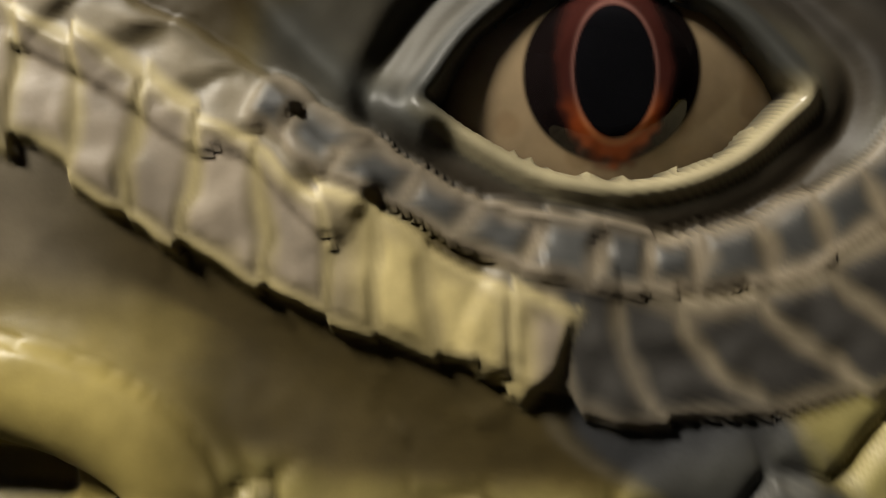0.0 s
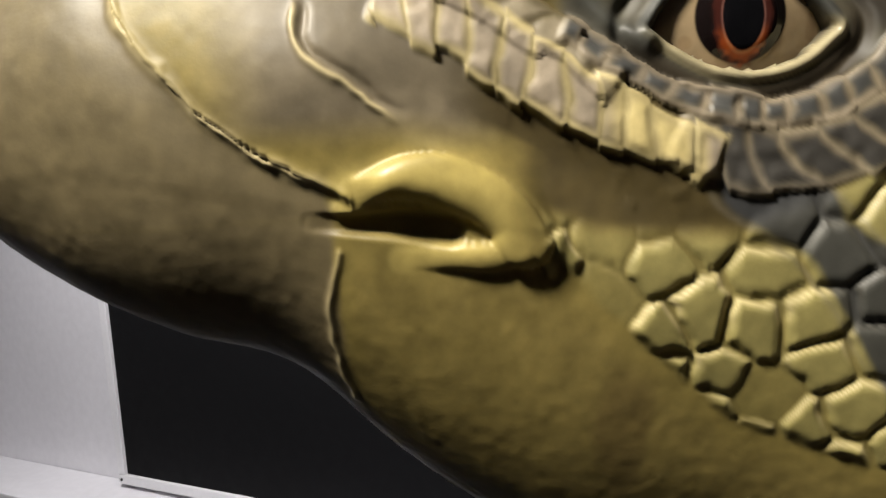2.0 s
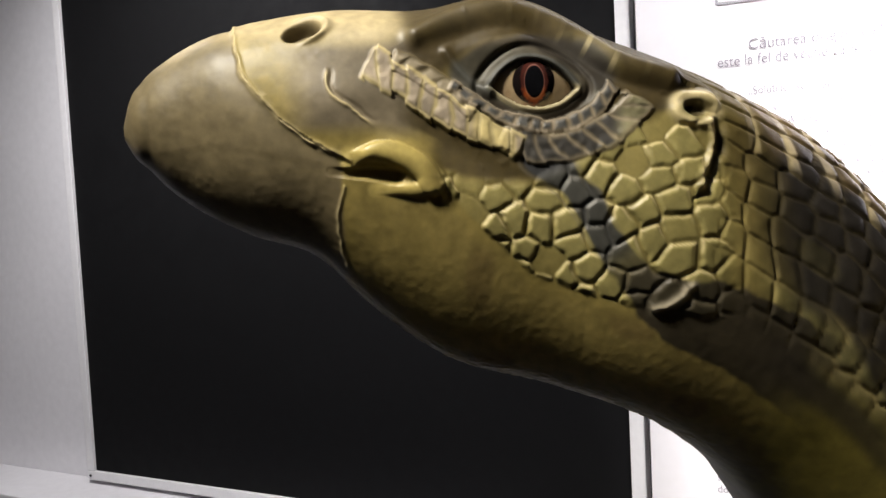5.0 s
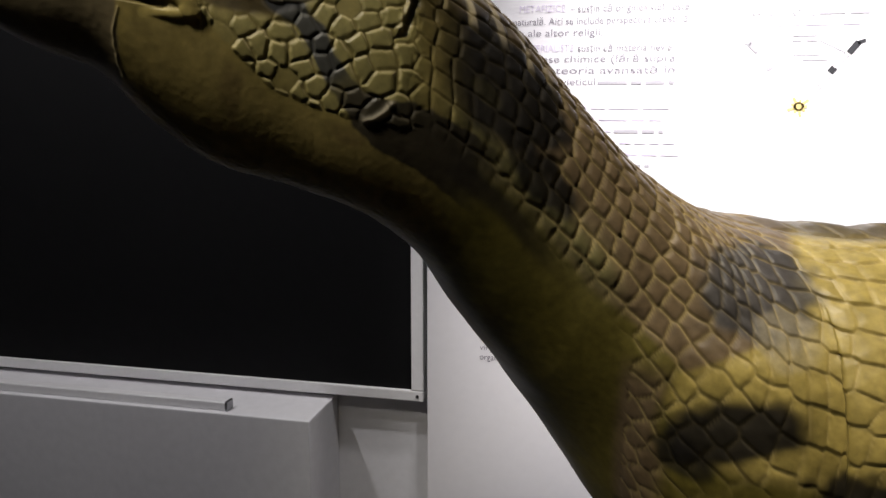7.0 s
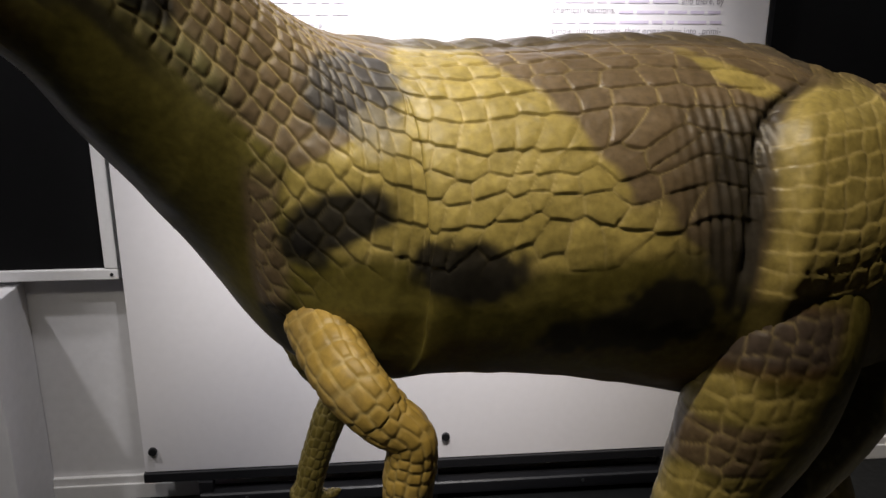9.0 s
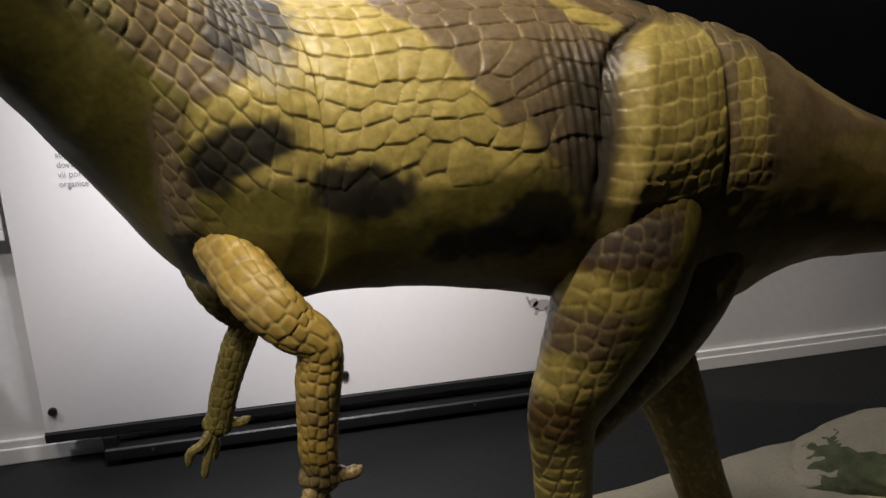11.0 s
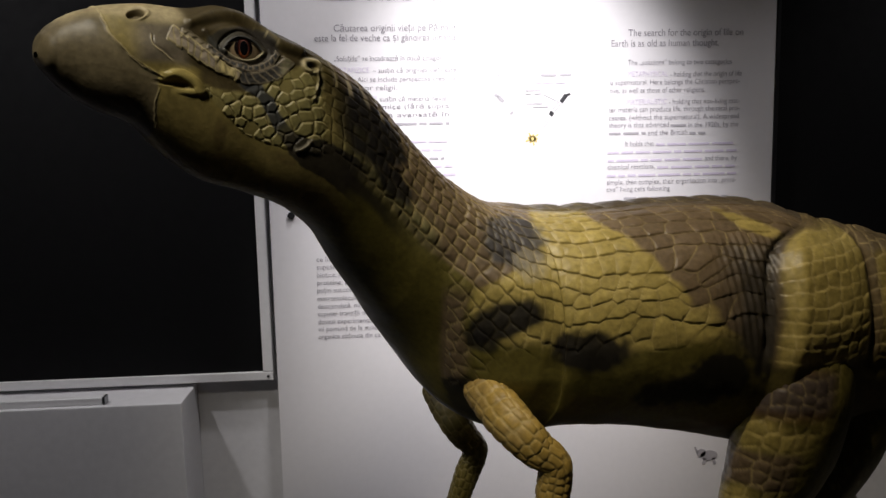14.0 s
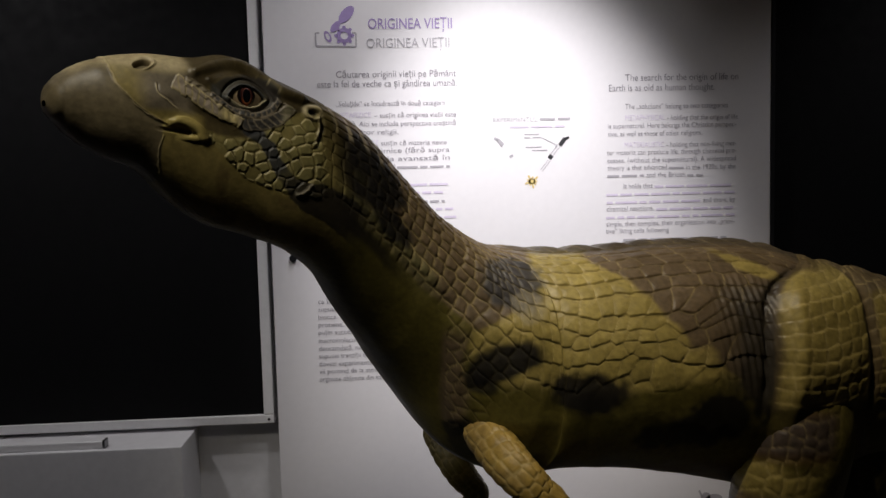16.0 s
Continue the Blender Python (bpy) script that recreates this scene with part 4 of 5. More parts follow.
    scaled = np.where(X < 0.312 - 0.0, neck_on * smooth(0.34, 0.30, X), np.maximum(body_on, front_on)) * skin * (0.55 + 0.45 * smooth(0.58, 0.68, S)) * (1 - smooth(2.0, 2.4, S) * 0.5)
    squares = smooth(0.004, 0.012, front) * smooth(0.99, 1.03, Z + 0.02 * g8) * smooth(1.29, 1.26, X)
    scaled = np.where(haunch, np.maximum(squares, 0.6 * smooth(1.22, 1.26, Z)), scaled)
    size = np.where(haunch, 0.029, np.interp(A, np.linspace(0, 3.9, 800), cell))
    e = edge * size + 0.0004 * grain(warp, 0.006, 23)
    level = 0.75 * smooth(-0.05, 0.15, np.abs(ob_) - np.abs(oa)) * smooth(0.42, 0.52, X) * (~haunch)
    groove = np.exp(-(e / (0.0015 + 0.0004 * level + 0.0006 * smooth(0.50, 0.38, X))) ** 2)
    dome = smooth(0, 0.35, edge)
    relief = scaled * (-(0.0022 + 0.0006 * level) * groove + 0.0007 * dome + (0.0014 + 0.0016 * level) * ob_ * smooth(0, 0.10, edge) + 0.0008 * (ident - 0.5))
    relief = relief + scaled * (1 - level) * 0.0012 * np.exp(-(e / 0.0024) ** 2) * smooth(0.42, 0.52, X)
    # keeled crest scutes along the crown
    crest = np.exp(-(W / 0.09) ** 2) * smooth(0.9, 1.1, S) * (1 - smooth(1.9, 2.3, S))
    relief = relief + crest * (0.006 + 0.006 * np.abs(np.sin(A * math.pi / 0.075)))
    calm = 0.04 + 0.96 * skin
    relief = relief + calm * ((0.0004 + 0.0008 * smooth(0.3, 0.5, X)) * grain(warp, 0.03, 21) + (0.00015 + 0.0003 * scaled) * grain(warp, 0.008, 22))
    # neck cords on the scaled side
    cord = np.exp(-((Z - neckline - 0.035) / 0.018) ** 2) * smooth(0.50, 0.56, S) * (1 - smooth(0.72, 0.80, S))
    relief = relief + 0.003 * cord - 0.003 * np.exp(-((Z - neckline - 0.075) / 0.02) ** 2) * smooth(0.50, 0.56, S) * (1 - smooth(0.66, 0.74, S))
    # folds: before the thigh and behind the shoulder
    fold = smooth(0.80, 0.90, X) * (1 - smooth(0.95, 1.0, X)) * smooth(1.02, 1.10, Z) * (1 - smooth(1.24, 1.30, Z))
    relief = relief - 0.0035 * fold * np.cos((X + 0.10 * (Z - 1.1)) * math.pi / 0.016) ** 2
    swell = smooth(-0.002, 0.050, front) * smooth(1.31, 1.20, Z) * (1 - smooth(1.22, 1.62, X)) * smooth(0.84, 1.12, Z) * (n > 0)
    relief = relief + 0.030 * swell + 0.010 * swell * smooth(1.19, 1.10, X) - 0.010 * np.exp(-((front + 0.012) / 0.010) ** 2) * smooth(0.98, 1.06, Z) * smooth(1.29, 1.25, Z) * (n > 0)
    relief = relief - 0.010 * np.exp(-((X - 1.175 - 0.12 * (Z - 1.1)) / 0.013) ** 2) * smooth(0.98, 1.06, Z) * smooth(1.27, 1.20, Z) * (n > 0)
    # the shoulder stands out over the neck, and a fold lies behind the arm
    shoulder = smooth(0.300, 0.335, X + 0.004 * g8) * smooth(0.56, 0.40, X) * smooth(0.93, 1.00, Z) * (1 - smooth(1.17, 1.25, Z)) * (n > 0)
    relief = relief + 0.013 * shoulder
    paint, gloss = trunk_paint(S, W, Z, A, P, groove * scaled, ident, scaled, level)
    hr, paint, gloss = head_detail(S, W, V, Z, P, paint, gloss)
    relief = relief + hr
    P = P + N * relief[..., None]
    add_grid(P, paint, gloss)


def mix(a, b, k):
    return a * (1 - k[..., None]) + np.asarray(b)[None, None, :] * k[..., None]


OLIVE, YELLOW, BROWN, UMBER, BLACKISH, CREAM = ((0.115, 0.095, 0.020), (0.34, 0.265, 0.075), (0.135, 0.095, 0.052), (0.085, 0.045, 0.014),
                                                (0.012, 0.0105, 0.009), (0.46, 0.36, 0.15))
SLATE, MOSSY = (0.050, 0.048, 0.050), (0.125, 0.115, 0.042)


def blob(a, b, a0, b0, ra, rb, p, k=0.35, turn=0.0, seed=31):
    """A soft painted patch with a wandering outline."""
    c, s = math.cos(turn), math.sin(turn)
    u, w = ((a - a0) * c + (b - b0) * s) / ra, (-(a - a0) * s + (b - b0) * c) / rb
    d = np.sqrt(u * u + w * w) + k * grain(p, 0.045, seed) * 0.8 + 0.16 * grain(p, 0.014, seed + 1)
    return 1 - smooth(0.72, 1.16, d)


def trunk_paint(S, W, Z, A, P, groove, ident, scaled, level):
    k = W / math.pi
    col = np.broadcast_to(np.asarray(OLIVE), P.shape).copy()
    g1, g2 = grain(P, 0.07, 41), grain(P, 0.02, 42)
    X = P[..., 0]
    # yellow flank, brown back, grey neck saddle
    neckline = 1.441 - 1.03 * (S - 0.528) + 0.10 * np.clip(S - 0.62, 0, 0.12)
    col = mix(col, BROWN, np.where(X < 0.36, smooth(0.0, 0.02, Z - neckline + 0.01 * g1), smooth(1.06, 1.09, Z + 0.02 * g1)) * smooth(0.50, 0.56, S))
    col = mix(col, MOSSY, np.exp(-((Z - neckline - 0.03) / 0.03) ** 2) * smooth(0.50, 0.55, S) * smooth(0.31, 0.27, X) * 0.85)
    col = mix(col, BROWN, smooth(0.295, 0.312, X + 0.004 * g1) * smooth(0.352, 0.332, X + 0.01 * g1) * smooth(0.95, 0.99, Z) * smooth(1.20, 1.15, Z))
    left = np.interp(Z, (1.06, 1.15, 1.18, 1.21, 1.24, 1.34), (0.40, 0.345, 0.350, 0.405, 0.455, 0.475))
    right = 0.600 + (1.323 - Z) * 1.05
    yel = smooth(-0.008, 0.008, X - left + 0.012 * g1) * smooth(0.012, -0.012, X - right + 0.03 * g1 + 0.008 * g2) * smooth(1.055, 1.085, Z + 0.015 * g1)
    col = mix(col, YELLOW, yel * smooth(1.335, 1.325, Z))
    col = mix(col, YELLOW, blob(X, Z, 0.70, 1.105, 0.13, 0.05, P) * 0.75)
    col = mix(col, SLATE, blob(X, Z, 0.425, 1.270, 0.055, 0.055, P, turn=0.5) * 0.92)
    col = mix(col, (0.30, 0.26, 0.17), blob(X, Z, 0.452, 1.225, 0.03, 0.03, P) * 0.5)
    col = mix(col, BLACKISH, blob(S, Z, 0.598, 1.482, 0.104, 0.056, P, k=0.16, turn=-0.80) * 0.98)
    col = mix(col, (0.10, 0.088, 0.035), blob(S, Z, 0.578, 1.474, 0.020, 0.008, P, k=0.1, turn=-0.80) * 0.2)
    col = mix(col, BLACKISH, blob(S, Z, 0.645, 1.382, 0.050, 0.027, P, k=0.2, turn=-0.75) * 0.95)
    band = np.exp(-((Z - neckline + 0.013 + 0.008 * g1) / 0.018) ** 4) * smooth(0.47, 0.50, S) * smooth(0.70, 0.60, S)
    col = mix(col, (0.022, 0.018, 0.013), band * 0.85)
    # pale bars across the nape
    bars = smooth(0.45, 0.75, np.sin((S - 0.505) * 2 * math.pi / 0.030 + 0.8 * g1)) * smooth(0.50, 0.515, S) * smooth(0.70, 0.62, S) * smooth(0.30, 0.24, k)
    col = mix(col, (0.36, 0.30, 0.20), bars * 0.85)
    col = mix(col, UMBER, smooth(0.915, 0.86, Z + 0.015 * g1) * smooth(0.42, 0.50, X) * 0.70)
    col = mix(col, BLACKISH, blob(X, Z, 0.408, 1.118, 0.076, 0.038, P, k=0.2, turn=0.5) * 0.98)
    col = mix(col, BLACKISH, blob(X, Z, 0.365, 1.075, 0.020, 0.03, P, turn=0.9) * 0.85)
    col = mix(col, BLACKISH, blob(X, Z, 0.562, 1.060, 0.088, 0.048, P, k=0.2, turn=-0.1) * 0.97)
    col = mix(col, BLACKISH, blob(X, Z, 0.800, 0.985, 0.135, 0.050, P, turn=0.25) * 0.92)
    # blackish strip in the fold before the thigh: its shade put into the colour
    col = mix(col, BLACKISH, blob(X, Z, 0.915, 1.10, 0.042, 0.13, P) * 0.88)
    col = mix(col, BLACKISH, blob(X, Z, 0.335, 0.945, 0.035, 0.055, P) * 0.85)
    # brown band ahead of the thigh, deepened with painted fold shade
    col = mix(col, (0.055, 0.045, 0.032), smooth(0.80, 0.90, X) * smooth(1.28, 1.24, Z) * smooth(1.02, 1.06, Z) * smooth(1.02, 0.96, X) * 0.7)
    col = mix(col, YELLOW, blob(X, Z, 0.945, 1.292, 0.085, 0.017, P, turn=-0.42) * 0.9)
    col = mix(col, (0.06, 0.048, 0.032), np.exp(-(W / 0.19) ** 4) * smooth(0.40, 0.52, X) * 0.85)
    col = mix(col, UMBER, smooth(1.15, 1.35, X) * smooth(0.66, 0.50, k) * 0.3)
    col = mix(col, YELLOW, blob(X, Z, 1.25, 1.13, 0.035, 0.10, P, turn=0.2) * 0.8)
    col = mix(col, (0.20, 0.145, 0.05), blob(X, Z, 1.42, 1.165, 0.16, 0.022, P, turn=-0.42) * 0.8)
    col = mix(col, (0.17, 0.125, 0.045), blob(X, Z, 1.55, 1.03, 0.15, 0.03, P, turn=-0.3) * 0.7)
    front = X - haunch_front(Z)
    on = smooth(0.0, 0.006, front)
    col = mix(col, (0.115, 0.092, 0.025), on * smooth(1.02, 0.98, Z + 0.02 * g1) * smooth(1.5, 1.3, X))
    col = mix(col, (0.125, 0.090, 0.042), on * smooth(0.99, 1.03, Z + 0.02 * g1) * smooth(1.45, 1.30, X))
    across = X - 0.12 * (Z - 1.1) + 0.007 * g1
    col = mix(col, YELLOW, smooth(0.004, 0.020, front + 0.006 * g1) * smooth(1.172, 1.155, across) * smooth(0.995, 1.025, Z + 0.02 * g1) * smooth(1.282, 1.258, Z + 0.012 * g1) * 0.95)
    col = mix(col, YELLOW, smooth(1.190, 1.205, across) * smooth(1.268, 1.250, across) * smooth(1.0, 1.05, Z + 0.02 * g1) * smooth(1.215, 1.19, Z + 0.015 * g1) * 0.9)
    # painted shade hugging the thigh's front edge and arching over its top
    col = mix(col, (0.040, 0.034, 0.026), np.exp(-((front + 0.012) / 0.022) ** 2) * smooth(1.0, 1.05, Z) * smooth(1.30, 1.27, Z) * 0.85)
    # worn pale joints, and scale-to-scale variation
    col = col * (1 + 0.22 * (ident - 0.5)[..., None] * scaled[..., None])
    bright = smooth(0.01, 0.11, col.mean(-1))
    col = mix(col, (0.05, 0.036, 0.016), groove * level * 0.40)
    col = mix(col, np.asarray(CREAM), groove * (1 - 0.85 * level) * (0.05 + 0.55 * bright) * (0.6 + 0.5 * smooth(-0.4, 0.6, g1)))
    col = col * (1 + 0.14 * g1 + 0.10 * g2)[..., None]
    return np.clip(col, 0.004, 0.9), 0.45 + 0.09 * g1 + 0.06 * g2


def add_limb(rows, n, m, scale_rows, paint_of, seed, relief_size=0.0022, reveal=None, square=None, shape=None):
    """A limb from stations (x, y, z, half-width along x, half-width along y)."""
    r = np.asarray(rows, float)
    d = np.concatenate([[0], np.cumsum(np.linalg.norm(np.diff(r[:, :3], axis=0), axis=1))])
    t = np.linspace(0, d[-1], n)
    X, Y, Z, RA, RB = (spline(d, r[:, i], t) for i in range(5))
    C = np.stack([X, Y, Z], -1)
    T = np.gradient(C, axis=0)
    T /= np.linalg.norm(T, axis=1, keepdims=True)
    side = np.cross(T, np.array([0, -1.0, 0]))
    side /= np.linalg.norm(side, axis=1, keepdims=True)
    front = np.cross(side, T)
    v = np.linspace(0, 2 * math.pi, m, endpoint=False)
    D, V = np.meshgrid(t, v, indexing="ij")
    ca, sa = np.cos(V), np.sin(V)
    P = C[:, None] + side[:, None] * (np.sign(ca) * np.abs(ca) ** 0.9 * np.abs(RA)[:, None])[..., None] + front[:, None] * (np.sign(sa) * np.abs(sa) ** 0.9 * np.abs(RB)[:, None])[..., None]
    N = grid_normals(P)
    N = N * np.sign((N * (P - C[:, None])).sum(-1).mean())
    a, b = D / scale_rows[0], V / (2 * math.pi) * scale_rows[1]
    if square:
        a, b = square(P)
    a, b = a + 0.3 * grain(P, 0.06, seed), b + 0.25 * grain(P, 0.06, seed + 1)
    edge, ident, oa, ob_ = cells(a, b, scale_rows[2], seed + 0.5, 0.2)
    e = edge * scale_rows[0]
    on = reveal(D, V, P) if reveal else np.ones(D.shape)
    groove = np.exp(-(e / 0.0016) ** 2)
    relief = on * (-relief_size * groove + relief_size * 0.3 * smooth(0, 0.010, e) + relief_size * 0.4 * oa * smooth(0, 0.004, e)) + (shape(P) if shape else 0) + 0.001 * grain(P, 0.03, seed + 2) + 0.0004 * grain(P, 0.007, seed + 3)
    col = paint_of(D, V, P)
    g1, g2 = grain(P, 0.06, seed + 4), grain(P, 0.018, seed + 5)
    col = col * (1 + 0.25 * (ident - 0.5) * on)[..., None]
    col = mix(col, CREAM, groove * on * (0.08 + 0.48 * smooth(0.01, 0.11, col.mean(-1))) * (0.6 + 0.5 * smooth(-0.4, 0.6, g1)))
    col = np.clip(col * (1 + 0.14 * g1 + 0.10 * g2)[..., None], 0.004, 0.9)
    add_grid(P + N * relief[..., None], col, 0.45 + 0.09 * g1)


def flat(colour, P):
    return np.broadcast_to(np.asarray(colour), P.shape).copy()


def near_leg_paint(D, V, P):
    col = flat(OLIVE, P)
    z, x = P[..., 2], P[..., 0]
    g = grain(P, 0.05, 61)
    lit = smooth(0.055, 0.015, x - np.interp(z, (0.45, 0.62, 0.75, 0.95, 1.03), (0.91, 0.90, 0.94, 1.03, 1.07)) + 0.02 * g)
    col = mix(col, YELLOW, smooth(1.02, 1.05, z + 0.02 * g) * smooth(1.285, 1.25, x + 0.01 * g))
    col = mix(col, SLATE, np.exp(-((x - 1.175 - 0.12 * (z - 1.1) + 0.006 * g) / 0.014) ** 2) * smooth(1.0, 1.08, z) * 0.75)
    # brown front edge of the thigh, darkened further by painted fold shade
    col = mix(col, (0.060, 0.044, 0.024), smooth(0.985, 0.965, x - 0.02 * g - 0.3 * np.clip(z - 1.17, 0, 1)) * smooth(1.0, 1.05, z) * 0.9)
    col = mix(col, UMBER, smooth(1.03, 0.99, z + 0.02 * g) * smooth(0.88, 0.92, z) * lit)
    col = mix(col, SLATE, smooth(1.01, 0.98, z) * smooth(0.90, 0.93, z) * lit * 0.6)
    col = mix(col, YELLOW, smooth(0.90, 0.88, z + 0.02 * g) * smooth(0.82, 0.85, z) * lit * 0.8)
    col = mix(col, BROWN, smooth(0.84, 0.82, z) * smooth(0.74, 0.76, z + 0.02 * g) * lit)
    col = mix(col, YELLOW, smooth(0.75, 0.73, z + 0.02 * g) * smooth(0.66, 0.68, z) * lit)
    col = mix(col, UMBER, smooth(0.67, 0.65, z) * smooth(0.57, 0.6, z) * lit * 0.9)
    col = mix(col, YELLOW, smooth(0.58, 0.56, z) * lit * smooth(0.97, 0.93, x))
    return col


def arm_paint(D, V, P):
    g = grain(P, 0.05, 71)
    col = mix(flat((0.34, 0.225, 0.05), P), BROWN, smooth(-0.1, 0.4, g) * 0.35)
    col = mix(col, BROWN, smooth(0.66, 0.62, P[..., 2]) * 0.8)
    return col


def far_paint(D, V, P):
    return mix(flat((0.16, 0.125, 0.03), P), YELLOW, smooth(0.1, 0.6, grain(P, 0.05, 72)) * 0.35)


def build_limbs():
    # hind leg towards the visitor: thigh, knee, shin, foot
    fade = lambda D, V, P: smooth(0.07, 0.0, P[..., 0] - np.interp(P[..., 2], (0.45, 0.62, 0.75, 0.95, 1.03), (0.91, 0.90, 0.93, 1.03, 1.08))) * smooth(0.62, 0.54, P[..., 1])
    square = lambda P: (P[..., 2] / 0.029 + 0.5 * smooth(1.10, 1.16, P[..., 0]), (P[..., 0] - 0.22 * P[..., 2]) / 0.027)
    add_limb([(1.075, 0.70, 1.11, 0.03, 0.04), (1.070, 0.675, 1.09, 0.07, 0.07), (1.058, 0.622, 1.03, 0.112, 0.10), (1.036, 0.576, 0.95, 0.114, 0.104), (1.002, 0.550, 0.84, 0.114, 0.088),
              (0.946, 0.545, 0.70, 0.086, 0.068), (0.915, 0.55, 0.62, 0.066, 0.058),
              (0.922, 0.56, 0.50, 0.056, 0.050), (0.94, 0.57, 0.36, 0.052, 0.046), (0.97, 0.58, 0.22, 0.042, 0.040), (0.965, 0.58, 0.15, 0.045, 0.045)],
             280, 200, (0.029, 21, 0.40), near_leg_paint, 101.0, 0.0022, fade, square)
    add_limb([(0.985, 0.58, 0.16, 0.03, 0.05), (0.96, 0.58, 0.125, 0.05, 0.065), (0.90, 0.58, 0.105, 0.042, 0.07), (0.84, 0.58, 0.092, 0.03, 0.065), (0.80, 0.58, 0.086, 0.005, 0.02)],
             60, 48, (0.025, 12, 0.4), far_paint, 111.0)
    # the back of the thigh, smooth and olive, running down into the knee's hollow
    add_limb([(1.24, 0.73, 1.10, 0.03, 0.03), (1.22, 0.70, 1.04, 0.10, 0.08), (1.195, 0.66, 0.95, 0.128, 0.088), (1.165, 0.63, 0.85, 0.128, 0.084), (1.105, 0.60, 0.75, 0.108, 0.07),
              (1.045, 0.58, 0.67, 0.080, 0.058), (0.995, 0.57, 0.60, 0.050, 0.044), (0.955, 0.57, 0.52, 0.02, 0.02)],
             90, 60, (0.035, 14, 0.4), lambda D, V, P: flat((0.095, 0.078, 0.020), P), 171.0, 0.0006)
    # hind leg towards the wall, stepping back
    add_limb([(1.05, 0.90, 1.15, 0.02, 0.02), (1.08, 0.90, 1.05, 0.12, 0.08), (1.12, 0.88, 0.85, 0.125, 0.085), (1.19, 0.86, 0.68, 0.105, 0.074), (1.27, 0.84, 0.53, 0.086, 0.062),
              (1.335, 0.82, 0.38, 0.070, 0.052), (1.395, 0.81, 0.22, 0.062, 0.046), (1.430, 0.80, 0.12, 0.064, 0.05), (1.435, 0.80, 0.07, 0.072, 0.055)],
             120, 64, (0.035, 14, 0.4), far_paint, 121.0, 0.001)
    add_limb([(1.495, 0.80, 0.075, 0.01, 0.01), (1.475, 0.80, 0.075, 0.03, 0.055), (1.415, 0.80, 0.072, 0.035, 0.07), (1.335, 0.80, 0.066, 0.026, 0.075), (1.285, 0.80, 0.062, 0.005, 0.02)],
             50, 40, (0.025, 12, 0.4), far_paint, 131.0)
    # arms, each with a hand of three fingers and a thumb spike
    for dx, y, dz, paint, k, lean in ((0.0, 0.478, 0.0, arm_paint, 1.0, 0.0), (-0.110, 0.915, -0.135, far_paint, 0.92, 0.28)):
        def at(x, z, r, ry=None, yy=0.0):
            return (x - 0.010 + dx + lean * (z - 0.85), y + yy, z - 0.010 + dz, r * k * 0.93, (ry or r) * k * 0.93)
        add_limb([at(0.365, 0.998, 0.01, yy=0.08), at(0.378, 0.978, 0.038, yy=0.065), at(0.396, 0.952, 0.047, yy=0.035), at(0.424, 0.915, 0.047, 0.042), at(0.460, 0.875, 0.042, 0.040), at(0.494, 0.845, 0.034, yy=-0.003),
                  at(0.494, 0.820, 0.036), at(0.488, 0.78, 0.037), at(0.484, 0.73, 0.034), at(0.482, 0.67, 0.033), at(0.483, 0.635, 0.031), at(0.480, 0.605, 0.032, 0.026), at(0.478, 0.590, 0.012)],
                 220, 110, (0.022, 13, 0.14), paint, 141.0 + dx, 0.0024)
        for tip in ((0.435, 0.548, -0.025), (0.474, 0.505, -0.015), (0.492, 0.520, 0.03)):
            jx, jz = 0.474 + (tip[0] - 0.474) * 0.45, 0.612 + (tip[1] - 0.612) * 0.5
            add_limb([at(0.474 + (tip[0] - 0.474) * 0.15, 0.618, 0.006, yy=tip[2] * 0.4), at(0.474 + (tip[0] - 0.474) * 0.2, 0.605, 0.013, yy=tip[2] * 0.6), at(jx, jz + 0.01, 0.0115, yy=tip[2]),
                      at(tip[0], tip[1] + 0.022, 0.011, yy=tip[2]), at(tip[0] + 0.001, tip[1] + 0.006, 0.009, yy=tip[2]), at(tip[0] + 0.002, tip[1] - 0.006, 0.002, yy=tip[2])],
                     44, 22, (0.010, 7, 0.3), paint, 151.0 + dx, 0.0012)
        add_limb([at(0.49, 0.622, 0.008), at(0.505, 0.618, 0.015), at(0.525, 0.614, 0.012), at(0.540, 0.618, 0.011), at(0.549, 0.624, 0.003)], 40, 22, (0.011, 7, 0.3), paint, 161.0 + dx, 0.0012)


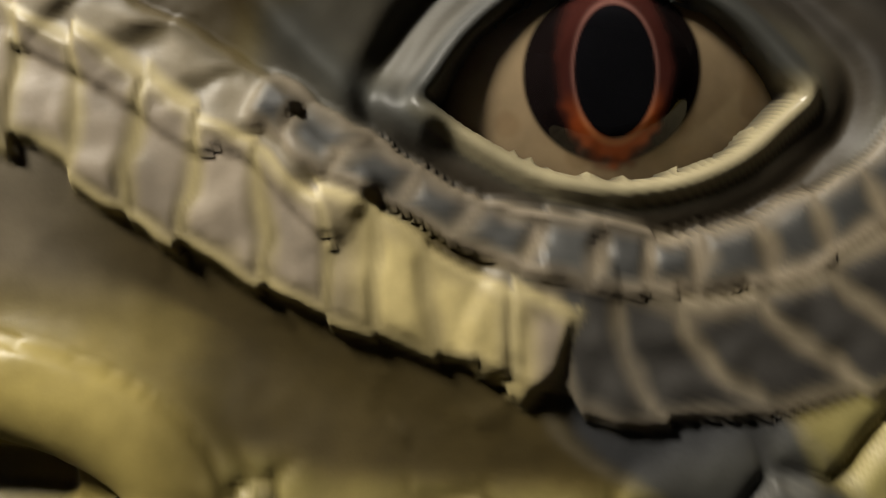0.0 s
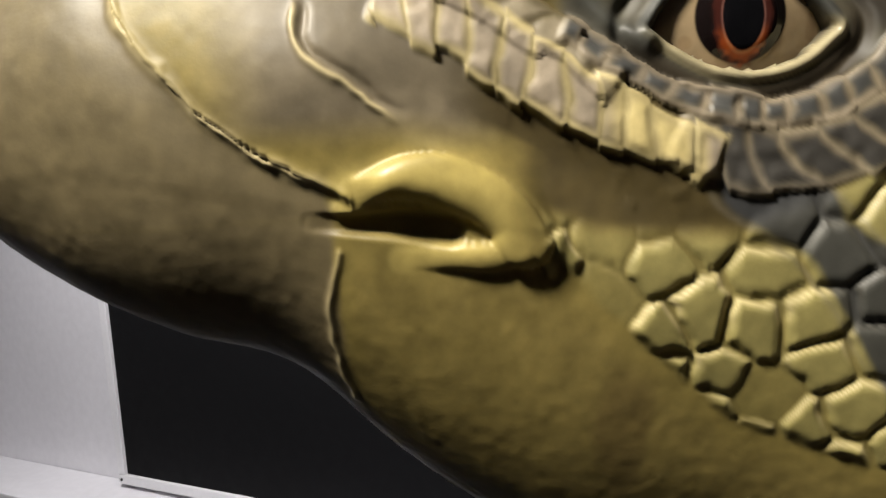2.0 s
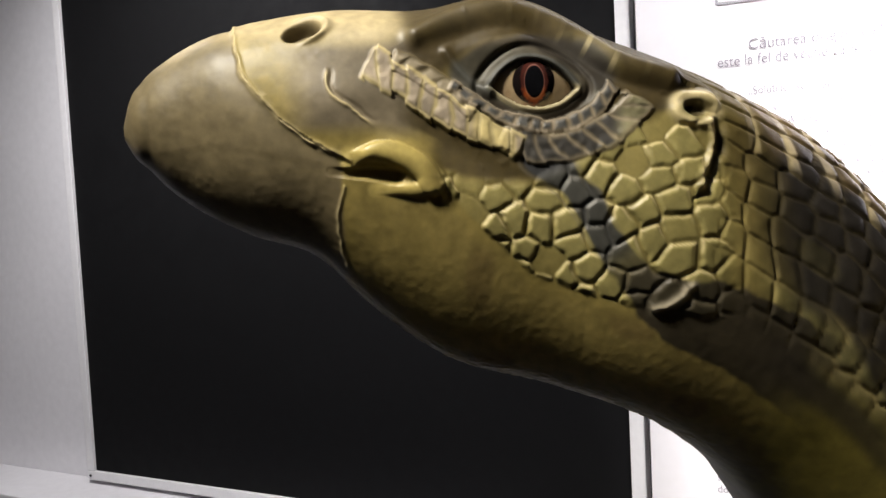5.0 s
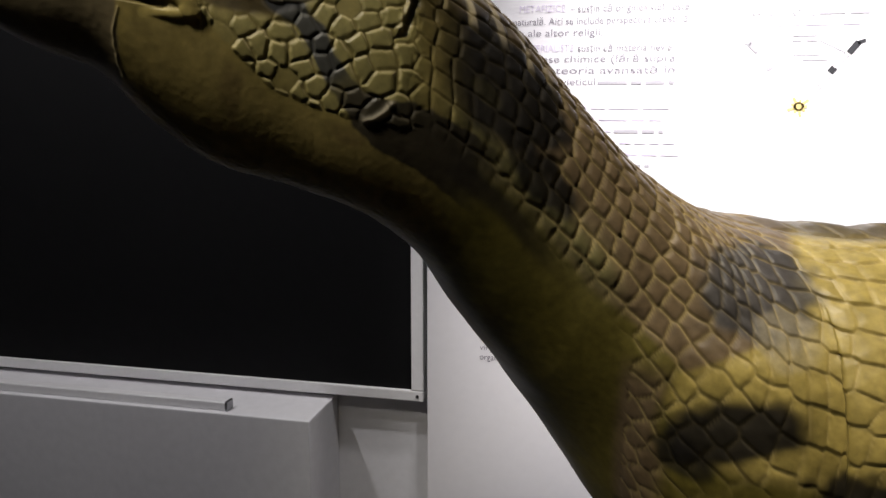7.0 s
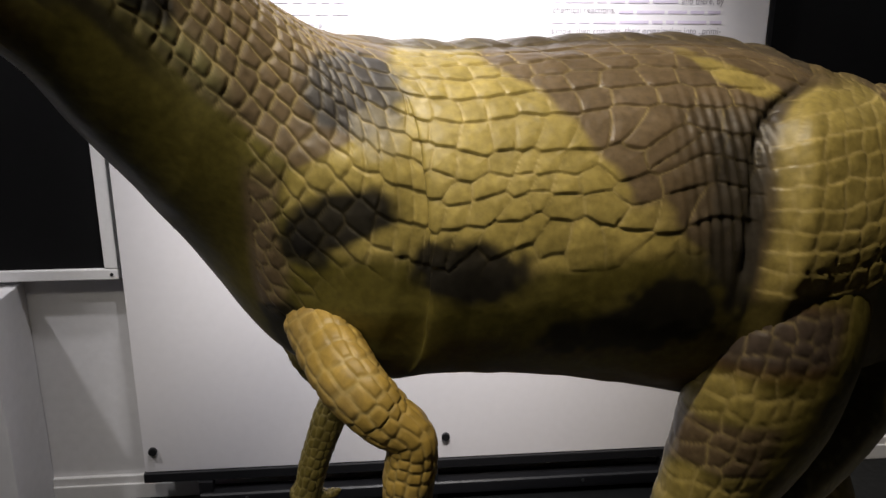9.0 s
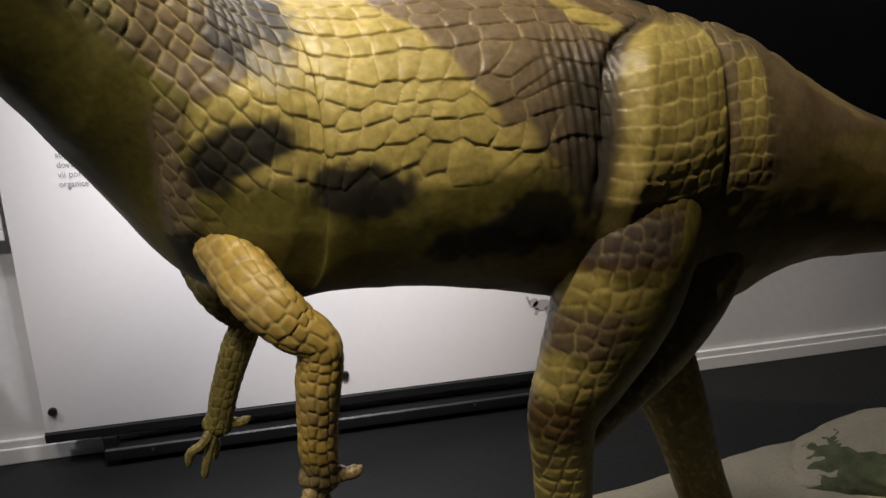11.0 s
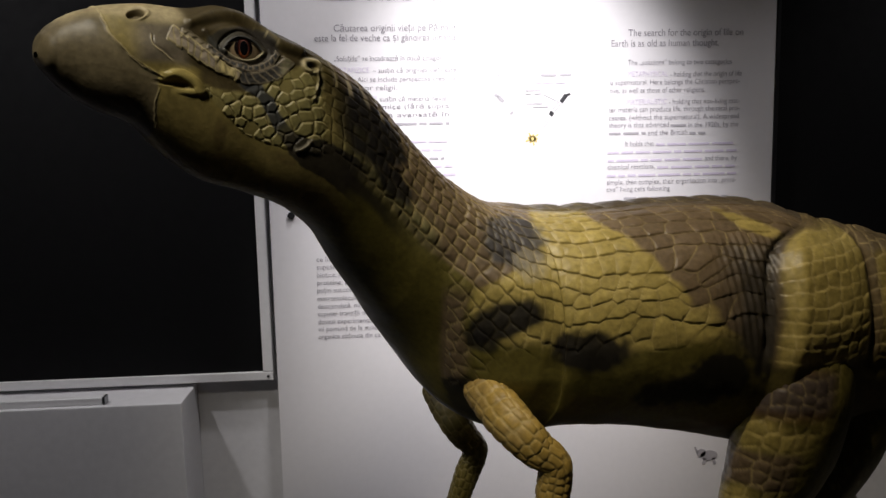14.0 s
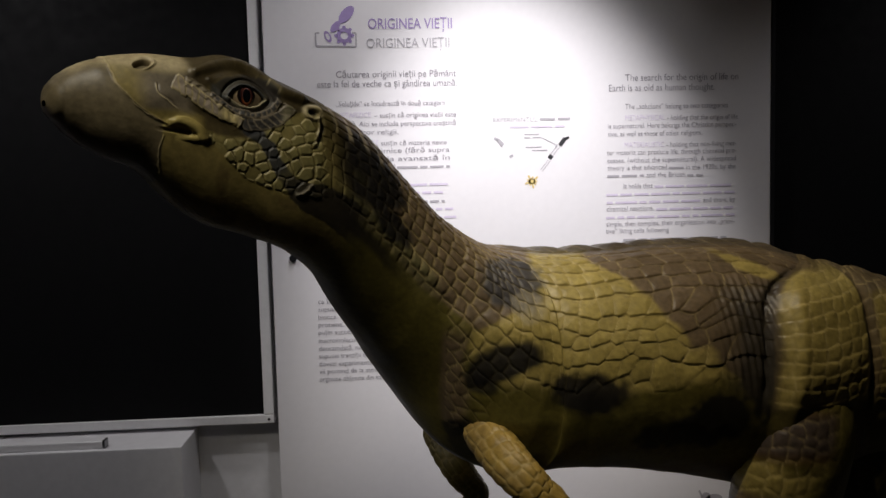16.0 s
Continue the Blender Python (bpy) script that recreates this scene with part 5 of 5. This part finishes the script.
def skin_material():
    m = bpy.data.materials.new("painted_resin_skin")
    m.use_nodes = True
    nt = m.node_tree
    b = nt.nodes["Principled BSDF"]
    b.inputs["Specular IOR Level"].default_value = 0.38
    a = nt.nodes.new("ShaderNodeAttribute")
    a.attribute_name = "paint"
    g = nt.nodes.new("ShaderNodeAttribute")
    g.attribute_name = "gloss"
    tc = nt.nodes.new("ShaderNodeTexCoord")
    n1 = nt.nodes.new("ShaderNodeTexNoise")
    n1.inputs["Scale"].default_value, n1.inputs["Detail"].default_value = 90, 8
    n2 = nt.nodes.new("ShaderNodeTexNoise")
    n2.inputs["Scale"].default_value, n2.inputs["Detail"].default_value = 700, 4
    for n in (n1, n2):
        nt.links.new(tc.outputs["Object"], n.inputs["Vector"])
    r = nt.nodes.new("ShaderNodeMapRange")
    r.inputs["From Min"].default_value, r.inputs["From Max"].default_value = 0.3, 0.7
    r.inputs["To Min"].default_value, r.inputs["To Max"].default_value = 0.80, 1.18
    nt.links.new(n1.outputs["Fac"], r.inputs["Value"])
    mul = nt.nodes.new("ShaderNodeVectorMath")
    mul.operation = "SCALE"
    nt.links.new(a.outputs["Color"], mul.inputs[0])
    nt.links.new(r.outputs["Result"], mul.inputs["Scale"])
    nt.links.new(mul.outputs["Vector"], b.inputs["Base Color"])
    nt.links.new(g.outputs["Fac"], b.inputs["Roughness"])
    add = nt.nodes.new("ShaderNodeMath")
    add.operation = "ADD"
    nt.links.new(n1.outputs["Fac"], add.inputs[0])
    nt.links.new(n2.outputs["Fac"], add.inputs[1])
    bp = nt.nodes.new("ShaderNodeBump")
    bp.inputs["Distance"].default_value = 0.0012
    fine = nt.nodes.new("ShaderNodeMapRange")
    fine.inputs["From Min"].default_value, fine.inputs["From Max"].default_value = 0.08, 0.22
    fine.inputs["To Min"].default_value, fine.inputs["To Max"].default_value = 0.0, 0.05
    nt.links.new(g.outputs["Fac"], fine.inputs["Value"])
    nt.links.new(fine.outputs["Result"], bp.inputs["Strength"])
    nt.links.new(add.outputs[0], bp.inputs["Height"])
    nt.links.new(bp.outputs["Normal"], b.inputs["Normal"])
    return m


HEAD_FROM, HEAD_TO, HEAD_SIZE = Vector((-0.0675, 0.2547, 1.5648)), Vector((-0.1136, 0.3638, 1.6140)), 1.096
HEAD_TURN = (4.5, 1.5, 8.1)


def carry_head(P):
    """Sets the head back and up on its neck, a little larger, and lets the neck follow."""
    R = np.array(Euler([radians(a) for a in HEAD_TURN]).to_matrix()) * HEAD_SIZE
    moved = (P - np.array(HEAD_FROM)) @ R.T + np.array(HEAD_TO)
    w = smooth(0.56, 0.08, P[:, 0]) * smooth(0.72, 1.10, P[:, 2])
    out = P + w[:, None] * (moved - P)
    out[:, 2] += (1 - w) * 0.012 * smooth(0.1, 0.6, P[:, 2])
    return out


def build_dinosaur():
    build_trunk()
    build_limbs()
    build_eyes()
    verts, faces = carry_head(np.concatenate(VERTS)), np.concatenate(FACES)
    base = np.array((0.95, 0.75, 0.06))
    me = bpy.data.meshes.new("dinosaur_statue")
    me.vertices.add(len(verts))
    me.vertices.foreach_set("co", (verts - base).astype(np.float32).ravel())
    me.loops.add(len(faces) * 4)
    me.loops.foreach_set("vertex_index", faces.astype(np.int32).ravel())
    me.polygons.add(len(faces))
    me.polygons.foreach_set("loop_start", np.arange(0, len(faces) * 4, 4, dtype=np.int32))
    me.polygons.foreach_set("use_smooth", np.ones(len(faces), dtype=bool))
    me.update(calc_edges=True)
    paint = me.attributes.new("paint", "FLOAT_COLOR", "POINT")
    paint.data.foreach_set("color", np.concatenate([np.concatenate(PAINT), np.ones((len(verts), 1))], 1).astype(np.float32).ravel())
    gloss = me.attributes.new("gloss", "FLOAT", "POINT")
    gloss.data.foreach_set("value", np.clip(np.concatenate(GLOSS), 0.03, 0.9).astype(np.float32))
    me.materials.append(skin_material())
    ob = new("dinosaur_statue", me)
    ob.location = base
    return tagged(ob, "painted dinosaur statue with scaly olive and yellow skin on a base", "statue")


build_dinosaur()

# ---------------- the base ----------------
def slab(outline, low, high, inset, seed):
    """A low cast plinth with a rough, rounded rim from an outline in plan."""
    bm = bmesh.new()
    pts = []
    n = len(outline)
    for i in range(n):
        a, b = Vector(outline[i]), Vector(outline[(i + 1) % n])
        for k in range(14):
            p = a.lerp(b, k / 14)
            j = 0.012 * noise.noise(Vector((p.x * 9, p.y * 9, seed)))
            pts.append(Vector((p.x + j, p.y + j)))
    c = sum(pts, Vector((0, 0))) / len(pts)
    rings = []
    for f, z in ((1.0, low), (1.0, high - inset), (1 - inset * 0.5, high - inset * 0.3), (1 - inset * 1.5, high), (0.75, high), (0.5, high), (0.25, high)):
        ring = []
        for p in pts:
            q = c + (p - c) * f
            h = 0.006 * noise.noise(Vector((q.x * 12, q.y * 12, seed + 2))) if z == high else 0.0
            ring.append(bm.verts.new((q.x, q.y, z + h)))
        rings.append(ring)
    m = len(pts)
    for p, q in zip(rings, rings[1:]):
        for i in range(m):
            bm.faces.new((p[i], p[(i + 1) % m], q[(i + 1) % m], q[i]))
    mid = bm.verts.new((c.x, c.y, high))
    for i in range(m):
        bm.faces.new((rings[-1][i], rings[-1][(i + 1) % m], mid))
    bm.faces.new(rings[0][::-1])
    for f in bm.faces:
        f.smooth = True
    return bm


plinth = empty("sand_plinth", (1.5, 0.8, 0), "low sand-coloured cast base under the statue", "plinth")
part("slab", under(slab([(0.72, 0.28), (2.6, 0.28), (2.7, 1.18), (1.75, 1.10), (1.30, 1.03), (0.80, 0.95)], 0.0, 0.06, 0.02, 3.0), plinth), SAND, plinth)


def mound(centre, size, seed, cut=0.0):
    bm = bmesh.new()
    bmesh.ops.create_icosphere(bm, subdivisions=5, radius=1.0)
    for v in bm.verts:
        d = v.co.copy()
        k = 1 + 0.16 * noise.noise(d * 1.6 + Vector((seed, 0, 0))) + 0.05 * noise.noise(d * 6 + Vector((0, seed, 0)))
        v.co = Vector((centre[0] + d.x * size[0] * k, centre[1] + d.y * size[1] * k, centre[2] + max(d.z, -0.2) * size[2] * k))
    for f in bm.faces:
        f.smooth = True
    return bm


rock = empty("rock_mound", (2.12, 0.97, 0.06), "sandy rock mound with a green mossy patch on the base", "rock")
part("stone", under(mound((2.22, 0.97, 0.055), (0.40, 0.19, 0.085), 5.0), rock), SAND, rock, "sand-coloured stone mound")
moss = mound((2.17, 0.955, 0.050), (0.35, 0.180, 0.090), 5.0)
bmesh.ops.delete(moss, geom=[f for f in moss.faces if f.calc_center_median().z > 0.118 + 0.03 * noise.noise(f.calc_center_median() * 11) or f.calc_center_median().x > 2.40 + 0.08 * noise.noise(f.calc_center_median() * 7)], context="FACES")
part("moss_patch", under(moss, rock), MOSS, rock, "dull green moss patch")
card = empty("label_card", (1.60, 0.72, 0.06), "small white label card lying on the base", "label")
part("card", under(box((1.56, 0.69, 0.066), (1.66, 0.75, 0.070), 0.001), card), BOARD_WHITE, card)
part("print_bar", under(box((1.575, 0.725, 0.0705), (1.645, 0.735, 0.0712)), card), INK_DARK, card)
